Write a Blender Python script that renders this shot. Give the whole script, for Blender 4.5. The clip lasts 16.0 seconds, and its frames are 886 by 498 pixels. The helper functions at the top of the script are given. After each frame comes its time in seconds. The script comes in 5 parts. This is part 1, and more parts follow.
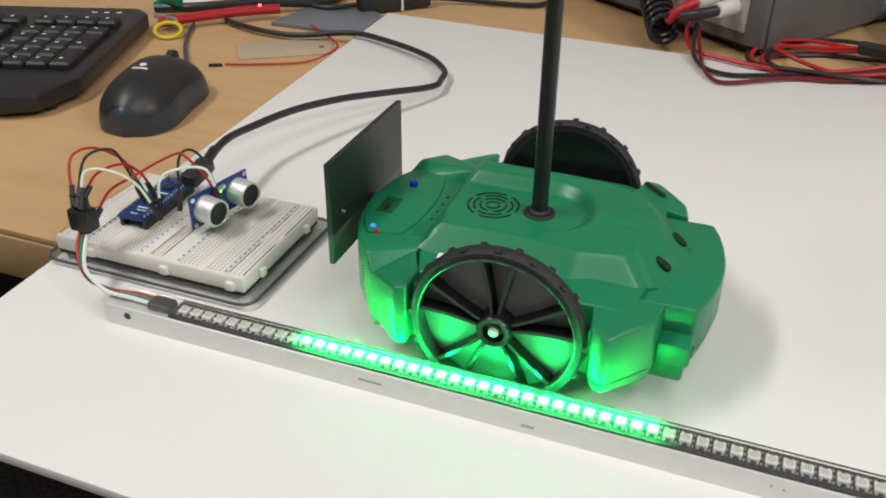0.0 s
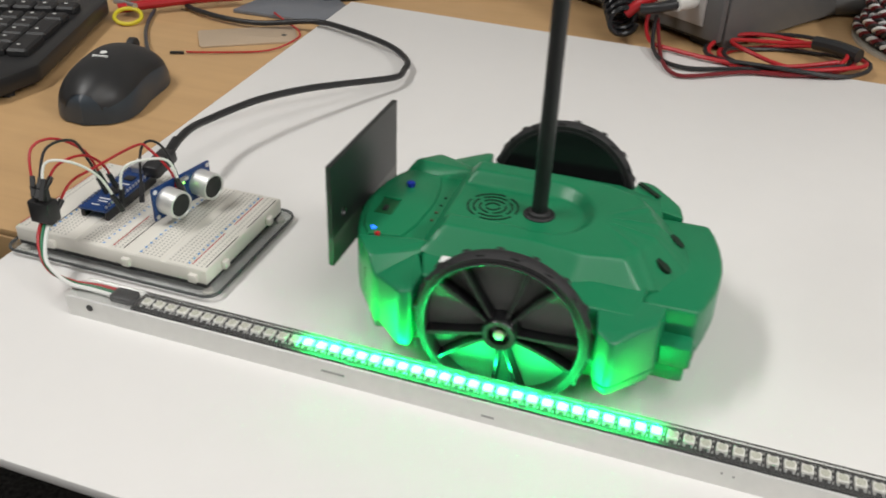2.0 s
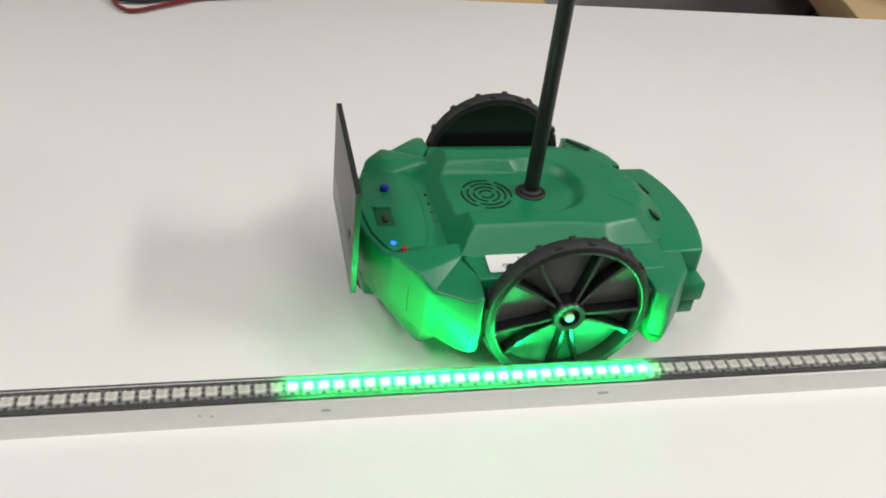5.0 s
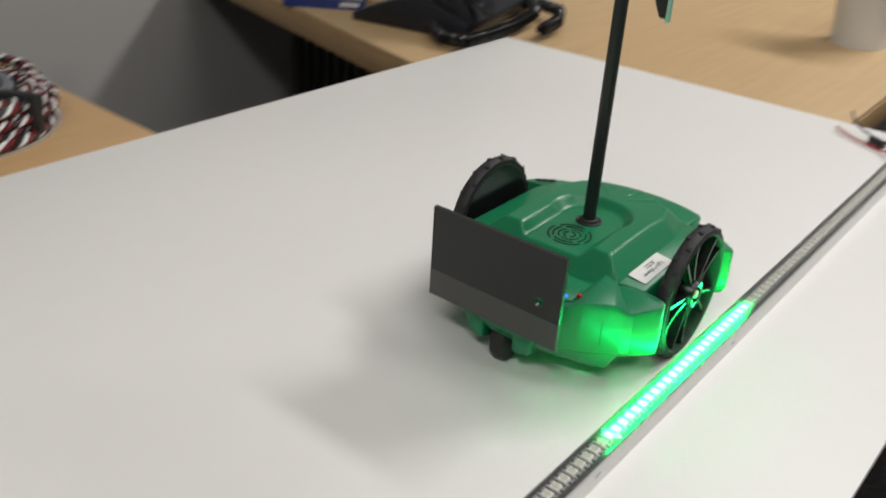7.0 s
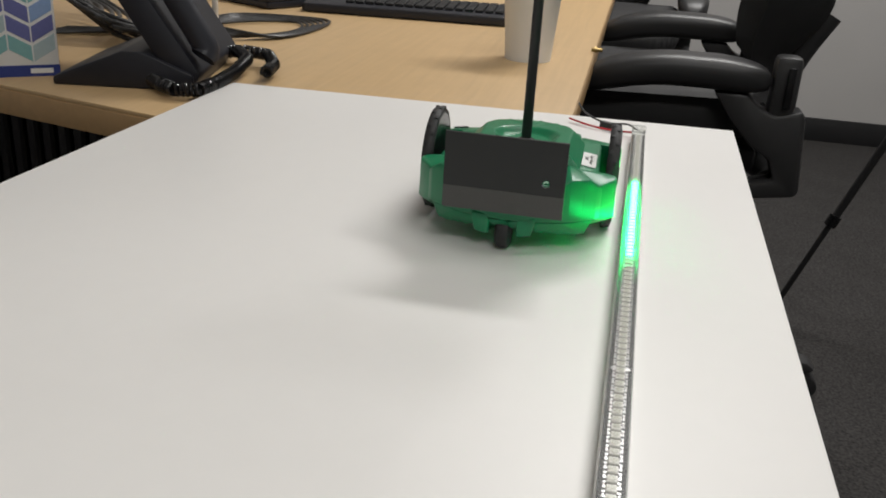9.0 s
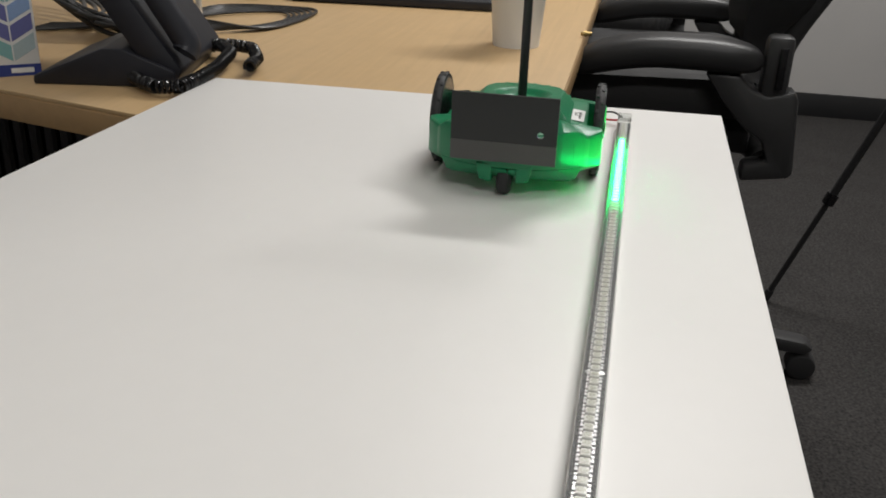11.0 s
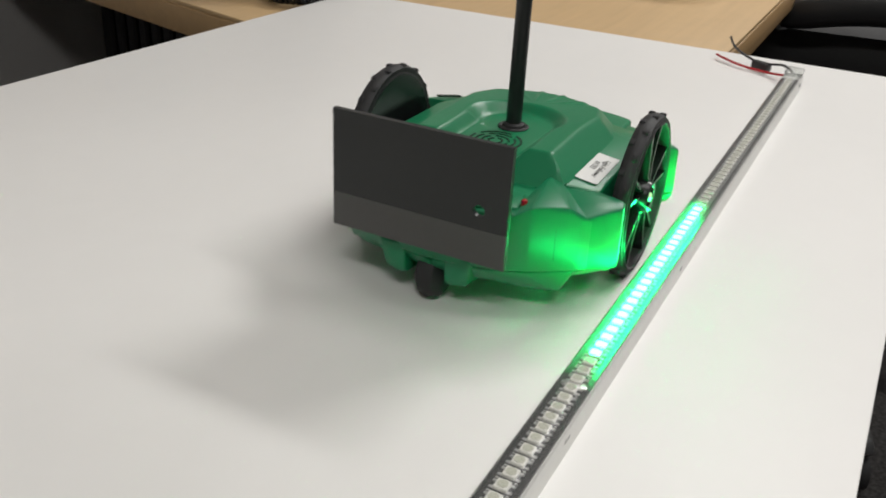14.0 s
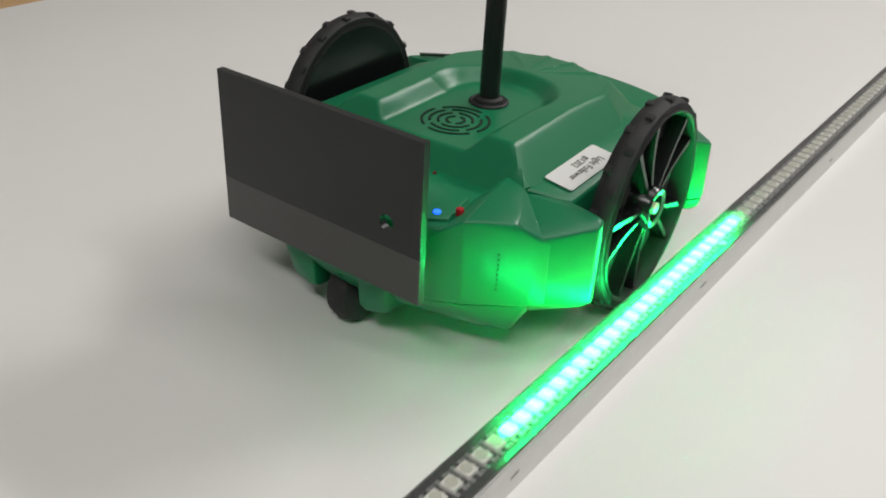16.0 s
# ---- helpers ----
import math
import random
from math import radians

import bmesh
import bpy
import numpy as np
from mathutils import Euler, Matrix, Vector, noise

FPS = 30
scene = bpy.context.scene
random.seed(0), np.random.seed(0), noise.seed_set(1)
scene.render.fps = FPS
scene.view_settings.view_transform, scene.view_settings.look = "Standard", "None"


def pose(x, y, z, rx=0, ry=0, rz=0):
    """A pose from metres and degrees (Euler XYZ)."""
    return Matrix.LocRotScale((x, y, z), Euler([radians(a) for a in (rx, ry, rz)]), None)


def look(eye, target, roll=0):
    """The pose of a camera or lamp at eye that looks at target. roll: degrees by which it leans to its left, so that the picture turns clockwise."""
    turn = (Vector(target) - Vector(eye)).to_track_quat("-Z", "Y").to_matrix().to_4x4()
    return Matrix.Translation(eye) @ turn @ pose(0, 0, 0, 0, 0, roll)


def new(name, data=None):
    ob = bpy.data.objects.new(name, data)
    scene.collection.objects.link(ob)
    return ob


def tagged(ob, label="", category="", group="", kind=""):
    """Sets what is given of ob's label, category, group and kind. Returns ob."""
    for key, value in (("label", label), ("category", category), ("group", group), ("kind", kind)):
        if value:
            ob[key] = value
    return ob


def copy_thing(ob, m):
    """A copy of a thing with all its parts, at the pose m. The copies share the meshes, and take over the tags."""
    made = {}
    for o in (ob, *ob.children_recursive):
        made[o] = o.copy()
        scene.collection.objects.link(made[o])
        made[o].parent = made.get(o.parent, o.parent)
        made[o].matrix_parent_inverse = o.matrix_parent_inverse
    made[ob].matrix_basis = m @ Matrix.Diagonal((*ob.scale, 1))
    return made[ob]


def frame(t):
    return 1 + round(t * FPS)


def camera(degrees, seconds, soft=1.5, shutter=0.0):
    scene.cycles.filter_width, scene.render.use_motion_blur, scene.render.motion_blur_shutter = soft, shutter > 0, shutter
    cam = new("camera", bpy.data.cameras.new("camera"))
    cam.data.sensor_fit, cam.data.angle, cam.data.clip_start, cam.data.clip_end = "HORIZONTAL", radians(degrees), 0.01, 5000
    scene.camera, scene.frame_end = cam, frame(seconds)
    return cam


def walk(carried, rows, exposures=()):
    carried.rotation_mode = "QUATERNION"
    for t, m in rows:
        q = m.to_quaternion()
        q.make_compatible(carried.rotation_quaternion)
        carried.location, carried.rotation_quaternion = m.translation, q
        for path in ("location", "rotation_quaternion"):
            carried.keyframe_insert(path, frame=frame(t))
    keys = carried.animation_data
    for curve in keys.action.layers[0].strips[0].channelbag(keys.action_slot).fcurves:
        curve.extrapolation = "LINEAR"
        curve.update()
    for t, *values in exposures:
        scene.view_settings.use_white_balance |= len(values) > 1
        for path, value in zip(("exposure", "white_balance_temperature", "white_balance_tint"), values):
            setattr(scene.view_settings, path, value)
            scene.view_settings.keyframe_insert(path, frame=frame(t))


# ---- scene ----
cam = camera(52.28, 16.0, soft=1.8, shutter=0.5)
PATH = [
    (0, look((0.2533, -0.3010, 0.2827), (0.1028, 0.0965, 0.0193), 0.60)),
    (0.5, look((0.2598, -0.3092, 0.2897), (0.1141, 0.0897, 0.0258), 0.79)),
    (1, look((0.2555, -0.3047, 0.2890), (0.1184, 0.0936, 0.0196), 1.61)),
    (1.5, look((0.2550, -0.3051, 0.2893), (0.1202, 0.0938, 0.0197), 2.05)),
    (2, look((0.2546, -0.3044, 0.2900), (0.1253, 0.0960, 0.0199), 2.27)),
    (2.5, look((0.2652, -0.3026, 0.2907), (0.1534, 0.1009, 0.0174), 2.16)),
    (3, look((0.2773, -0.3044, 0.2933), (0.2013, 0.1084, 0.0217), 2.64)),
    (3.5, look((0.2921, -0.3028, 0.2965), (0.2548, 0.1171, 0.0276), 2.89)),
    (4, look((0.2956, -0.2949, 0.2935), (0.3072, 0.1233, 0.0196), 3.23)),
    (4.2, look((0.3130, -0.2963, 0.3041), (0.3426, 0.1156, 0.0222), 3.35)),
    (6.3, look((0.2812, -0.2145, 0.3073), (0.5387, 0.1152, 0.0335), 6.96)),
    (6.5, look((0.2460, -0.1940, 0.3090), (0.5265, 0.118, 0.037), 4.50)),
    (6.6, look((0.2276, -0.1921, 0.3070), (0.5105, 0.1154, 0.0324), 3.87)),
    (7, look((0.1591, -0.1459, 0.3067), (0.5068, 0.1225, 0.0679), 3.71)),
    (7.5, look((0.1040, -0.0651, 0.2876), (0.5139, 0.1185, 0.0680), 4.53)),
    (8, look((0.0669, -0.0064, 0.2616), (0.5038, 0.1255, 0.0575), 3.12)),
    (8.5, look((0.0575, 0.0159, 0.2541), (0.5105, 0.1113, 0.0654), 3.75)),
    (11, look((0.0756, -0.0003, 0.2642), (0.5243, 0.0900, 0.0629), 1.97)),
    (11.5, look((0.0763, -0.0053, 0.2620), (0.5217, 0.0921, 0.0569), 1.53)),
    (12, look((0.0871, -0.0201, 0.2573), (0.5279, 0.0877, 0.0472), 1.89)),
    (12.5, look((0.1008, -0.0381, 0.2561), (0.5320, 0.0907, 0.0381), 1.74)),
    (13, look((0.1401, -0.0634, 0.2402), (0.5602, 0.0928, 0.0185), 1.84)),
    (13.5, look((0.1850, -0.0680, 0.2200), (0.5958, 0.1065, -0.0053), 2.50)),
    (14, look((0.2174, -0.0809, 0.2166), (0.6147, 0.1189, -0.0119), 3.12)),
    (14.5, look((0.2356, -0.0836, 0.2049), (0.6191, 0.1332, -0.0317), 2.91)),
    (15, look((0.2286, -0.0883, 0.1997), (0.6030, 0.1378, -0.0426), 2.78)),
    (15.5, look((0.2007, -0.0915, 0.2025), (0.5604, 0.1426, -0.0540), 2.87)),
    (16, look((0.1729, -0.0996, 0.1961), (0.5187, 0.1526, -0.0624), 3.25)),
]
walk(cam, PATH, [(0.0, 0.10), (2.0, 0.09), (4.0, 0.05), (6.5, -0.07), (7.0, -0.17), (8.0, -0.15), (11.0, -0.19), (13.0, -0.18), (14.0, -0.16), (16.0, -0.31)])

# ---- light ----
world = bpy.data.worlds.new("office_air")
world.use_nodes = True
world.node_tree.nodes["Background"].inputs[0].default_value = (0.9, 0.95, 1.0, 1)
world.node_tree.nodes["Background"].inputs[1].default_value = 0.40
scene.world = world
scene.view_settings.exposure = 0.0

# the robot's way: seconds, place of its pole, turn
ROBOT = [
    (0, 0.1595, 0.0814, 1.12),
    (1.75, 0.1595, 0.0814, 1.12),
    (2, 0.1798, 0.0814, 1.54),
    (2.5, 0.2235, 0.0810, 1.12),
    (3, 0.2644, 0.0812, 0.83),
    (3.5, 0.3058, 0.0813, 0.50),
    (4, 0.3457, 0.0824, 0.26),
    (4.2, 0.3703, 0.0833, 1.57),
    (6.3, 0.5463, 0.0858, 2.22),
    (6.6, 0.5706, 0.0875, 1.75),
    (7, 0.6068, 0.0884, 1.61),
    (7.5, 0.6467, 0.0904, 1.79),
    (8, 0.6877, 0.0913, 1.33),
    (8.5, 0.7273, 0.0909, 0.67),
    (9.5, 0.7950, 0.0902, 0.80),
    (10.5, 0.8870, 0.0905, 1.10),
    (11, 0.8705, 0.0921, 1.26),
    (11.5, 0.8297, 0.0917, 0.95),
    (12, 0.7884, 0.0911, 0.65),
    (12.5, 0.7511, 0.0903, 0.73),
    (13, 0.7090, 0.0861, 1.58),
    (13.5, 0.6680, 0.0875, 1.30),
    (14, 0.6269, 0.0885, 1.16),
    (14.5, 0.5848, 0.0882, 1.15),
    (15, 0.5411, 0.0874, 1.39),
    (15.5, 0.4969, 0.0873, 1.68),
    (16, 0.4530, 0.0864, 2.31),
]
# number of the first lit diode along the strip
LIT = [(0, 10.0), (1.75, 10.0), (2.5, 18.1), (3, 24.8), (3.5, 29.6), (4.2, 37.6), (6.3, 62.7), (6.6, 66.0), (7, 70.8), (7.5, 77.7), (8, 82.4), (8.5, 88.7), (10.55, 114.6), (11, 110.2), (12.5, 92.6), (14, 74.7), (14.5, 69.3), (15, 62.6), (16, 50.4)]
PITCH = 0.006944

def ceiling_lamp(x, y, power, wide):
    """A recessed office light panel."""
    data = bpy.data.lights.new("ceiling_panel", "AREA")
    data.shape, data.size, data.size_y, data.energy = "RECTANGLE", wide, 1.2, power
    data.color = (0.985, 0.965, 0.94)
    ob = new("ceiling_panel", data)
    ob.matrix_world = pose(x, y, 1.93)
    return ob


for lx, ly, lp, lw in ((0.8, -0.62, 14, 0.9), (2.6, -0.55, 62, 0.3), (-1.0, -0.62, 29, 0.3)):
    ceiling_lamp(lx, ly, lp, lw)


# ---- materials ----
def mat(name, color, rough=0.5, metal=0.0, var=0.12, scale=40.0, bump=0.0, bump_scale=400.0, stain=0.08, coat=0.0, ior=1.45):
    """A surface with fine grain and broad stains in its colour, and fine relief."""
    m = bpy.data.materials.new(name)
    m.use_nodes = True
    nt = m.node_tree
    b = nt.nodes["Principled BSDF"]
    b.inputs["Roughness"].default_value, b.inputs["Metallic"].default_value = rough, metal
    b.inputs["Coat Weight"].default_value, b.inputs["IOR"].default_value = coat, ior
    co = nt.nodes.new("ShaderNodeTexCoord")
    fine, broad = nt.nodes.new("ShaderNodeTexNoise"), nt.nodes.new("ShaderNodeTexNoise")
    fine.inputs["Scale"].default_value, fine.inputs["Detail"].default_value = scale * 6, 5
    broad.inputs["Scale"].default_value, broad.inputs["Detail"].default_value = scale / 4, 3
    sm = nt.nodes.new("ShaderNodeMath")
    sm.operation = "MULTIPLY_ADD"
    sm.inputs[1].default_value = var
    ad = nt.nodes.new("ShaderNodeMath")
    ad.operation = "MULTIPLY_ADD"
    ad.inputs[1].default_value = stain
    ad.inputs[2].default_value = 1 - var / 2 - stain / 2
    for n in (fine, broad):
        nt.links.new(co.outputs["Object"], n.inputs["Vector"])
    nt.links.new(broad.outputs["Fac"], ad.inputs[0])
    nt.links.new(fine.outputs["Fac"], sm.inputs[0])
    nt.links.new(ad.outputs[0], sm.inputs[2])
    mul = nt.nodes.new("ShaderNodeVectorMath")
    mul.operation = "SCALE"
    mul.inputs[0].default_value = color
    nt.links.new(sm.outputs[0], mul.inputs["Scale"])
    nt.links.new(mul.outputs[0], b.inputs["Base Color"])
    rg = nt.nodes.new("ShaderNodeMath")
    rg.operation = "MULTIPLY_ADD"
    rg.inputs[1].default_value, rg.inputs[2].default_value = rough * 0.3, rough * 0.85
    nt.links.new(broad.outputs["Fac"], rg.inputs[0])
    nt.links.new(rg.outputs[0], b.inputs["Roughness"])
    if bump:
        n2, bp = nt.nodes.new("ShaderNodeTexNoise"), nt.nodes.new("ShaderNodeBump")
        n2.inputs["Scale"].default_value, n2.inputs["Detail"].default_value = bump_scale, 4
        bp.inputs["Strength"].default_value, bp.inputs["Distance"].default_value = bump, 0.001
        nt.links.new(co.outputs["Object"], n2.inputs["Vector"])
        nt.links.new(n2.outputs["Fac"], bp.inputs["Height"])
        nt.links.new(bp.outputs["Normal"], b.inputs["Normal"])
    return m


def glow(name, color, strength):
    m = bpy.data.materials.new(name)
    m.use_nodes = True
    b = m.node_tree.nodes["Principled BSDF"]
    b.inputs["Base Color"].default_value = (*color, 1)
    b.inputs["Emission Color"].default_value = (*color, 1)
    b.inputs["Emission Strength"].default_value = strength
    return m


def wood_mat(name, color, along="X"):
    m = mat(name, color, 0.42, var=0.1, scale=6, bump=0.05, bump_scale=900)
    nt = m.node_tree
    b = nt.nodes["Principled BSDF"]
    co, mp = nt.nodes.new("ShaderNodeTexCoord"), nt.nodes.new("ShaderNodeMapping")
    mp.inputs["Scale"].default_value = (1.5, 30, 30) if along == "X" else (30, 1.5, 30)
    n = nt.nodes.new("ShaderNodeTexNoise")
    n.inputs["Scale"].default_value, n.inputs["Detail"].default_value, n.inputs["Distortion"].default_value = 3.0, 6, 0.6
    nt.links.new(co.outputs["Object"], mp.inputs["Vector"])
    nt.links.new(mp.outputs[0], n.inputs["Vector"])
    mr = nt.nodes.new("ShaderNodeMapRange")
    mr.inputs["To Min"].default_value, mr.inputs["To Max"].default_value = 0.86, 1.12
    nt.links.new(n.outputs["Fac"], mr.inputs["Value"])
    old = b.inputs["Base Color"].links[0].from_socket
    sc = nt.nodes.new("ShaderNodeVectorMath")
    sc.operation = "SCALE"
    nt.links.new(old, sc.inputs[0])
    nt.links.new(mr.outputs[0], sc.inputs["Scale"])
    nt.links.new(sc.outputs[0], b.inputs["Base Color"])
    return m


def clear_mat(name, tint, veil=0.12, rough=0.08, ior=1.18):
    """Clear plastic: mostly seen through, with gloss and a faint milky veil."""
    m = bpy.data.materials.new(name)
    m.use_nodes = True
    nt = m.node_tree
    nt.nodes.remove(nt.nodes["Principled BSDF"])
    out = nt.nodes["Material Output"]
    tr, gl, df = nt.nodes.new("ShaderNodeBsdfTransparent"), nt.nodes.new("ShaderNodeBsdfGlossy"), nt.nodes.new("ShaderNodeBsdfDiffuse")
    tl = nt.nodes.new("ShaderNodeBsdfTranslucent")
    tr.inputs[0].default_value = (*tint, 1)
    gl.inputs["Roughness"].default_value = rough
    fr = nt.nodes.new("ShaderNodeFresnel")
    fr.inputs[0].default_value = ior
    m0, m1, m2 = (nt.nodes.new("ShaderNodeMixShader") for _ in range(3))
    nt.links.new(df.outputs[0], m0.inputs[1])
    nt.links.new(tl.outputs[0], m0.inputs[2])
    m1.inputs[0].default_value = veil
    nt.links.new(tr.outputs[0], m1.inputs[1])
    nt.links.new(m0.outputs[0], m1.inputs[2])
    nt.links.new(fr.outputs[0], m2.inputs[0])
    nt.links.new(m1.outputs[0], m2.inputs[1])
    nt.links.new(gl.outputs[0], m2.inputs[2])
    nt.links.new(m2.outputs[0], out.inputs["Surface"])
    return m


M_BOARD = mat("white_board", (0.80, 0.79, 0.77), 0.45, var=0.03, scale=8, stain=0.05)
M_WOOD = wood_mat("beech_laminate", (0.52, 0.33, 0.16))
M_WOOD_FAR = wood_mat("maple_laminate", (0.55, 0.38, 0.20))
M_EDGE = wood_mat("desk_edge", (0.42, 0.27, 0.13))
M_GREEN = mat("green_plastic", (0.010, 0.20, 0.084), 0.32, var=0.06, scale=60, bump=0.06, bump_scale=2500)
M_BLACK = mat("black_plastic", (0.023, 0.023, 0.024), 0.38, scale=60, bump=0.04, bump_scale=1500)
M_RUBBER = mat("black_rubber", (0.022, 0.022, 0.023), 0.62, scale=80, bump=0.15, bump_scale=1200)
M_CARD_DARK = mat("dark_card", (0.016, 0.018, 0.018), 0.36, var=0.1, scale=50)
M_CARD_GREY = mat("grey_card", (0.066, 0.066, 0.063), 0.30, var=0.12, scale=50)
M_ALU = mat("brushed_aluminium", (0.74, 0.74, 0.72), 0.40, 0.55, var=0.12, scale=30, bump=0.08, bump_scale=700)
M_PCB = mat("black_circuit_board", (0.018, 0.018, 0.018), 0.4, var=0.3, scale=120)
M_LED = mat("diode_case", (0.72, 0.71, 0.66), 0.35, var=0.06, scale=200)
M_LENS = mat("diode_window", (0.50, 0.50, 0.42), 0.25, var=0.2, scale=200)
M_SOLDER = mat("solder", (0.7, 0.7, 0.7), 0.3, 0.9, var=0.1, scale=300)
M_LIT = glow("lit_diode", (0.005, 1.0, 0.20), 245.0)
M_SLEEVE = clear_mat("clear_sleeve", (0.96, 0.97, 0.96), 0.11, 0.2)
M_WHITE = mat("white_plastic", (0.78, 0.77, 0.73), 0.4, var=0.04, scale=60)
M_CARPET = mat("dark_carpet", (0.030, 0.028, 0.027), 0.95, var=3.4, scale=26, bump=0.9, bump_scale=300)
M_WALL = mat("grey_wall_paint", (0.42, 0.41, 0.40), 0.8, var=0.05, scale=20, bump=0.1, bump_scale=300)
M_CEIL = mat("ceiling_tile", (0.8, 0.8, 0.78), 0.9, var=0.1, scale=30)
M_SCUFF = mat("scuff", (0.40, 0.40, 0.39), 0.6, 0.3, var=0.5, scale=200)
M_RED = mat("red_insulation", (0.42, 0.015, 0.02), 0.4, scale=80)
M_GREEN_DARK = mat("dark_green_plastic", (0.006, 0.09, 0.03), 0.5)
M_SLOT = mat("dark_slot", (0.004, 0.02, 0.009), 0.7)
M_BLUE = mat("blue_plastic", (0.01, 0.03, 0.35), 0.3)
M_TEAL = mat("pale_green_plastic", (0.35, 0.55, 0.5), 0.4)
M_PAPER = mat("label_paper", (0.78, 0.78, 0.76), 0.6, var=0.03)
M_INK = mat("ink", (0.02, 0.02, 0.02), 0.6)
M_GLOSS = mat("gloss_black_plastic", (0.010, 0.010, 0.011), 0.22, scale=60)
# black web raised to grey: the diodes' glow on it is in the colour
M_WEB = mat("black_web_lit_tone", (0.15, 0.155, 0.15), 0.42, scale=60, bump=0.04, bump_scale=1500)
M_BRASS = mat("pale_metal", (0.75, 0.72, 0.55), 0.35, 0.6)
M_BLUE_LIT = glow("blue_lamp", (0.015, 0.12, 1.0), 2.6)
M_SMOKE = clear_mat("smoked_plastic", (0.84, 0.855, 0.85), 0.08, 0.06, 1.03)
M_PLATE_EDGE = mat("dark_plastic_edge", (0.07, 0.075, 0.075), 0.3)
M_BREAD = mat("breadboard_plastic", (0.72, 0.70, 0.64), 0.45, var=0.04, scale=60)
M_HOLE = mat("socket_dark", (0.42, 0.41, 0.38), 0.8)
M_BLUE_INK = mat("blue_print", (0.12, 0.32, 0.65), 0.6)
M_PCB_BLUE = mat("blue_circuit_board", (0.012, 0.045, 0.17), 0.35, var=0.3, scale=150)
M_MESH = mat("dark_gauze", (0.02, 0.02, 0.02), 0.6, var=0.6, scale=300)
M_GREEN_LIT = glow("green_lamp", (0.25, 1.0, 0.1), 6.0)
M_RED_LIT = glow("red_lamp", (1.0, 0.08, 0.06), 6.0)
M_WIRE_GREEN = mat("green_insulation", (0.01, 0.16, 0.07), 0.4)
M_MOUSE_GREY = mat("dark_grey_plastic", (0.040, 0.052, 0.066), 0.35)
M_KEY = mat("key_plastic", (0.020, 0.020, 0.021), 0.5, bump=0.05, bump_scale=2000)
M_YELLOW = mat("yellow_plastic", (0.62, 0.52, 0.03), 0.4)
M_CARDBOARD = mat("fibreboard", (0.45, 0.35, 0.25), 0.7, var=0.15, scale=90)
M_POUCH = mat("grey_pouch", (0.16, 0.17, 0.19), 0.4, var=0.2, scale=25)
M_PSU = mat("light_grey_enamel", (0.42, 0.41, 0.40), 0.45, var=0.05, scale=40)
M_PSU_DARK = mat("dark_grey_enamel", (0.13, 0.13, 0.13), 0.5, var=0.1, scale=40)
M_JACK = mat("pale_jack", (0.62, 0.61, 0.58), 0.4)
M_DARK_RED = mat("dark_red_insulation", (0.16, 0.012, 0.016), 0.4)
M_CLEARISH = mat("pale_disc", (0.42, 0.38, 0.32), 0.3)
M_NAVY = mat("navy_print", (0.03, 0.05, 0.22), 0.5)
M_CHEV_A = mat("chevron_teal", (0.22, 0.44, 0.44), 0.6, var=0.2)
M_CHEV_B = mat("chevron_blue", (0.26, 0.38, 0.62), 0.6, var=0.2)
M_CHEV_C = mat("chevron_violet", (0.14, 0.15, 0.36), 0.6, var=0.2)
M_CHEV_D = mat("chevron_pale", (0.40, 0.50, 0.52), 0.6, var=0.2)
M_PHONE = mat("phone_plastic", (0.017, 0.018, 0.024), 0.42, bump=0.04, bump_scale=1500)
M_GOLD = mat("brass", (0.34, 0.24, 0.09), 0.4, 0.8)
M_FABRIC = mat("black_mesh_fabric", (0.034, 0.034, 0.035), 0.75, var=0.5, scale=90, bump=0.3, bump_scale=900)
M_CHAIR = mat("chair_plastic", (0.034, 0.034, 0.035), 0.42)
M_ARM = mat("padded_arm", (0.024, 0.024, 0.025), 0.42)
M_BASE = mat("black_baseboard", (0.014, 0.014, 0.015), 0.5)


# ---- mesh helpers ----
def mesh_of(name, bm, material, smooth=True, angle=35):
    bmesh.ops.recalc_face_normals(bm, faces=bm.faces)
    me = bpy.data.meshes.new(name)
    bm.to_mesh(me)
    bm.free()
    if smooth:
        me.polygons.foreach_set("use_smooth", [True] * len(me.polygons))
        me.set_sharp_from_angle(angle=radians(angle))
    for k in material if isinstance(material, (list, tuple)) else (material,):
        me.materials.append(k)
    return me


def part(name, bm, material, parent=None, label="", m=None, angle=35):
    ob = new(name, mesh_of(name, bm, material, angle=angle))
    if parent:
        ob.parent = parent
    if m:
        ob.matrix_local = m
    return tagged(ob, label)


def thing(name, label, category, m=None, group="", kind=""):
    ob = new(name)
    ob.empty_display_size = 0.02
    if m:
        ob.matrix_world = m
    return tagged(ob, label, category, group, kind)


def box(x0, x1, y0, y1, z0, z1, bevel=0.0, seg=2, bm=None):
    out = bm or bmesh.new()
    t = bmesh.new()
    bmesh.ops.create_cube(t, size=1)
    bmesh.ops.transform(t, matrix=Matrix.LocRotScale(((x0 + x1) / 2, (y0 + y1) / 2, (z0 + z1) / 2), None, (x1 - x0, y1 - y0, z1 - z0)), verts=t.verts)
    if bevel:
        bmesh.ops.bevel(t, geom=t.edges[:], offset=bevel, segments=seg, affect="EDGES", profile=0.5)
    return merge(out, t)


def merge(out, t, m=None):
    """Adds the faces of t to out."""
    if m:
        bmesh.ops.transform(t, matrix=m, verts=t.verts)
    vs = [out.verts.new(v.co) for v in t.verts]
    t.verts.index_update()
    for f in t.faces:
        nf = out.faces.new([vs[v.index] for v in f.verts])
        nf.material_index = f.material_index
    t.free()
    return out


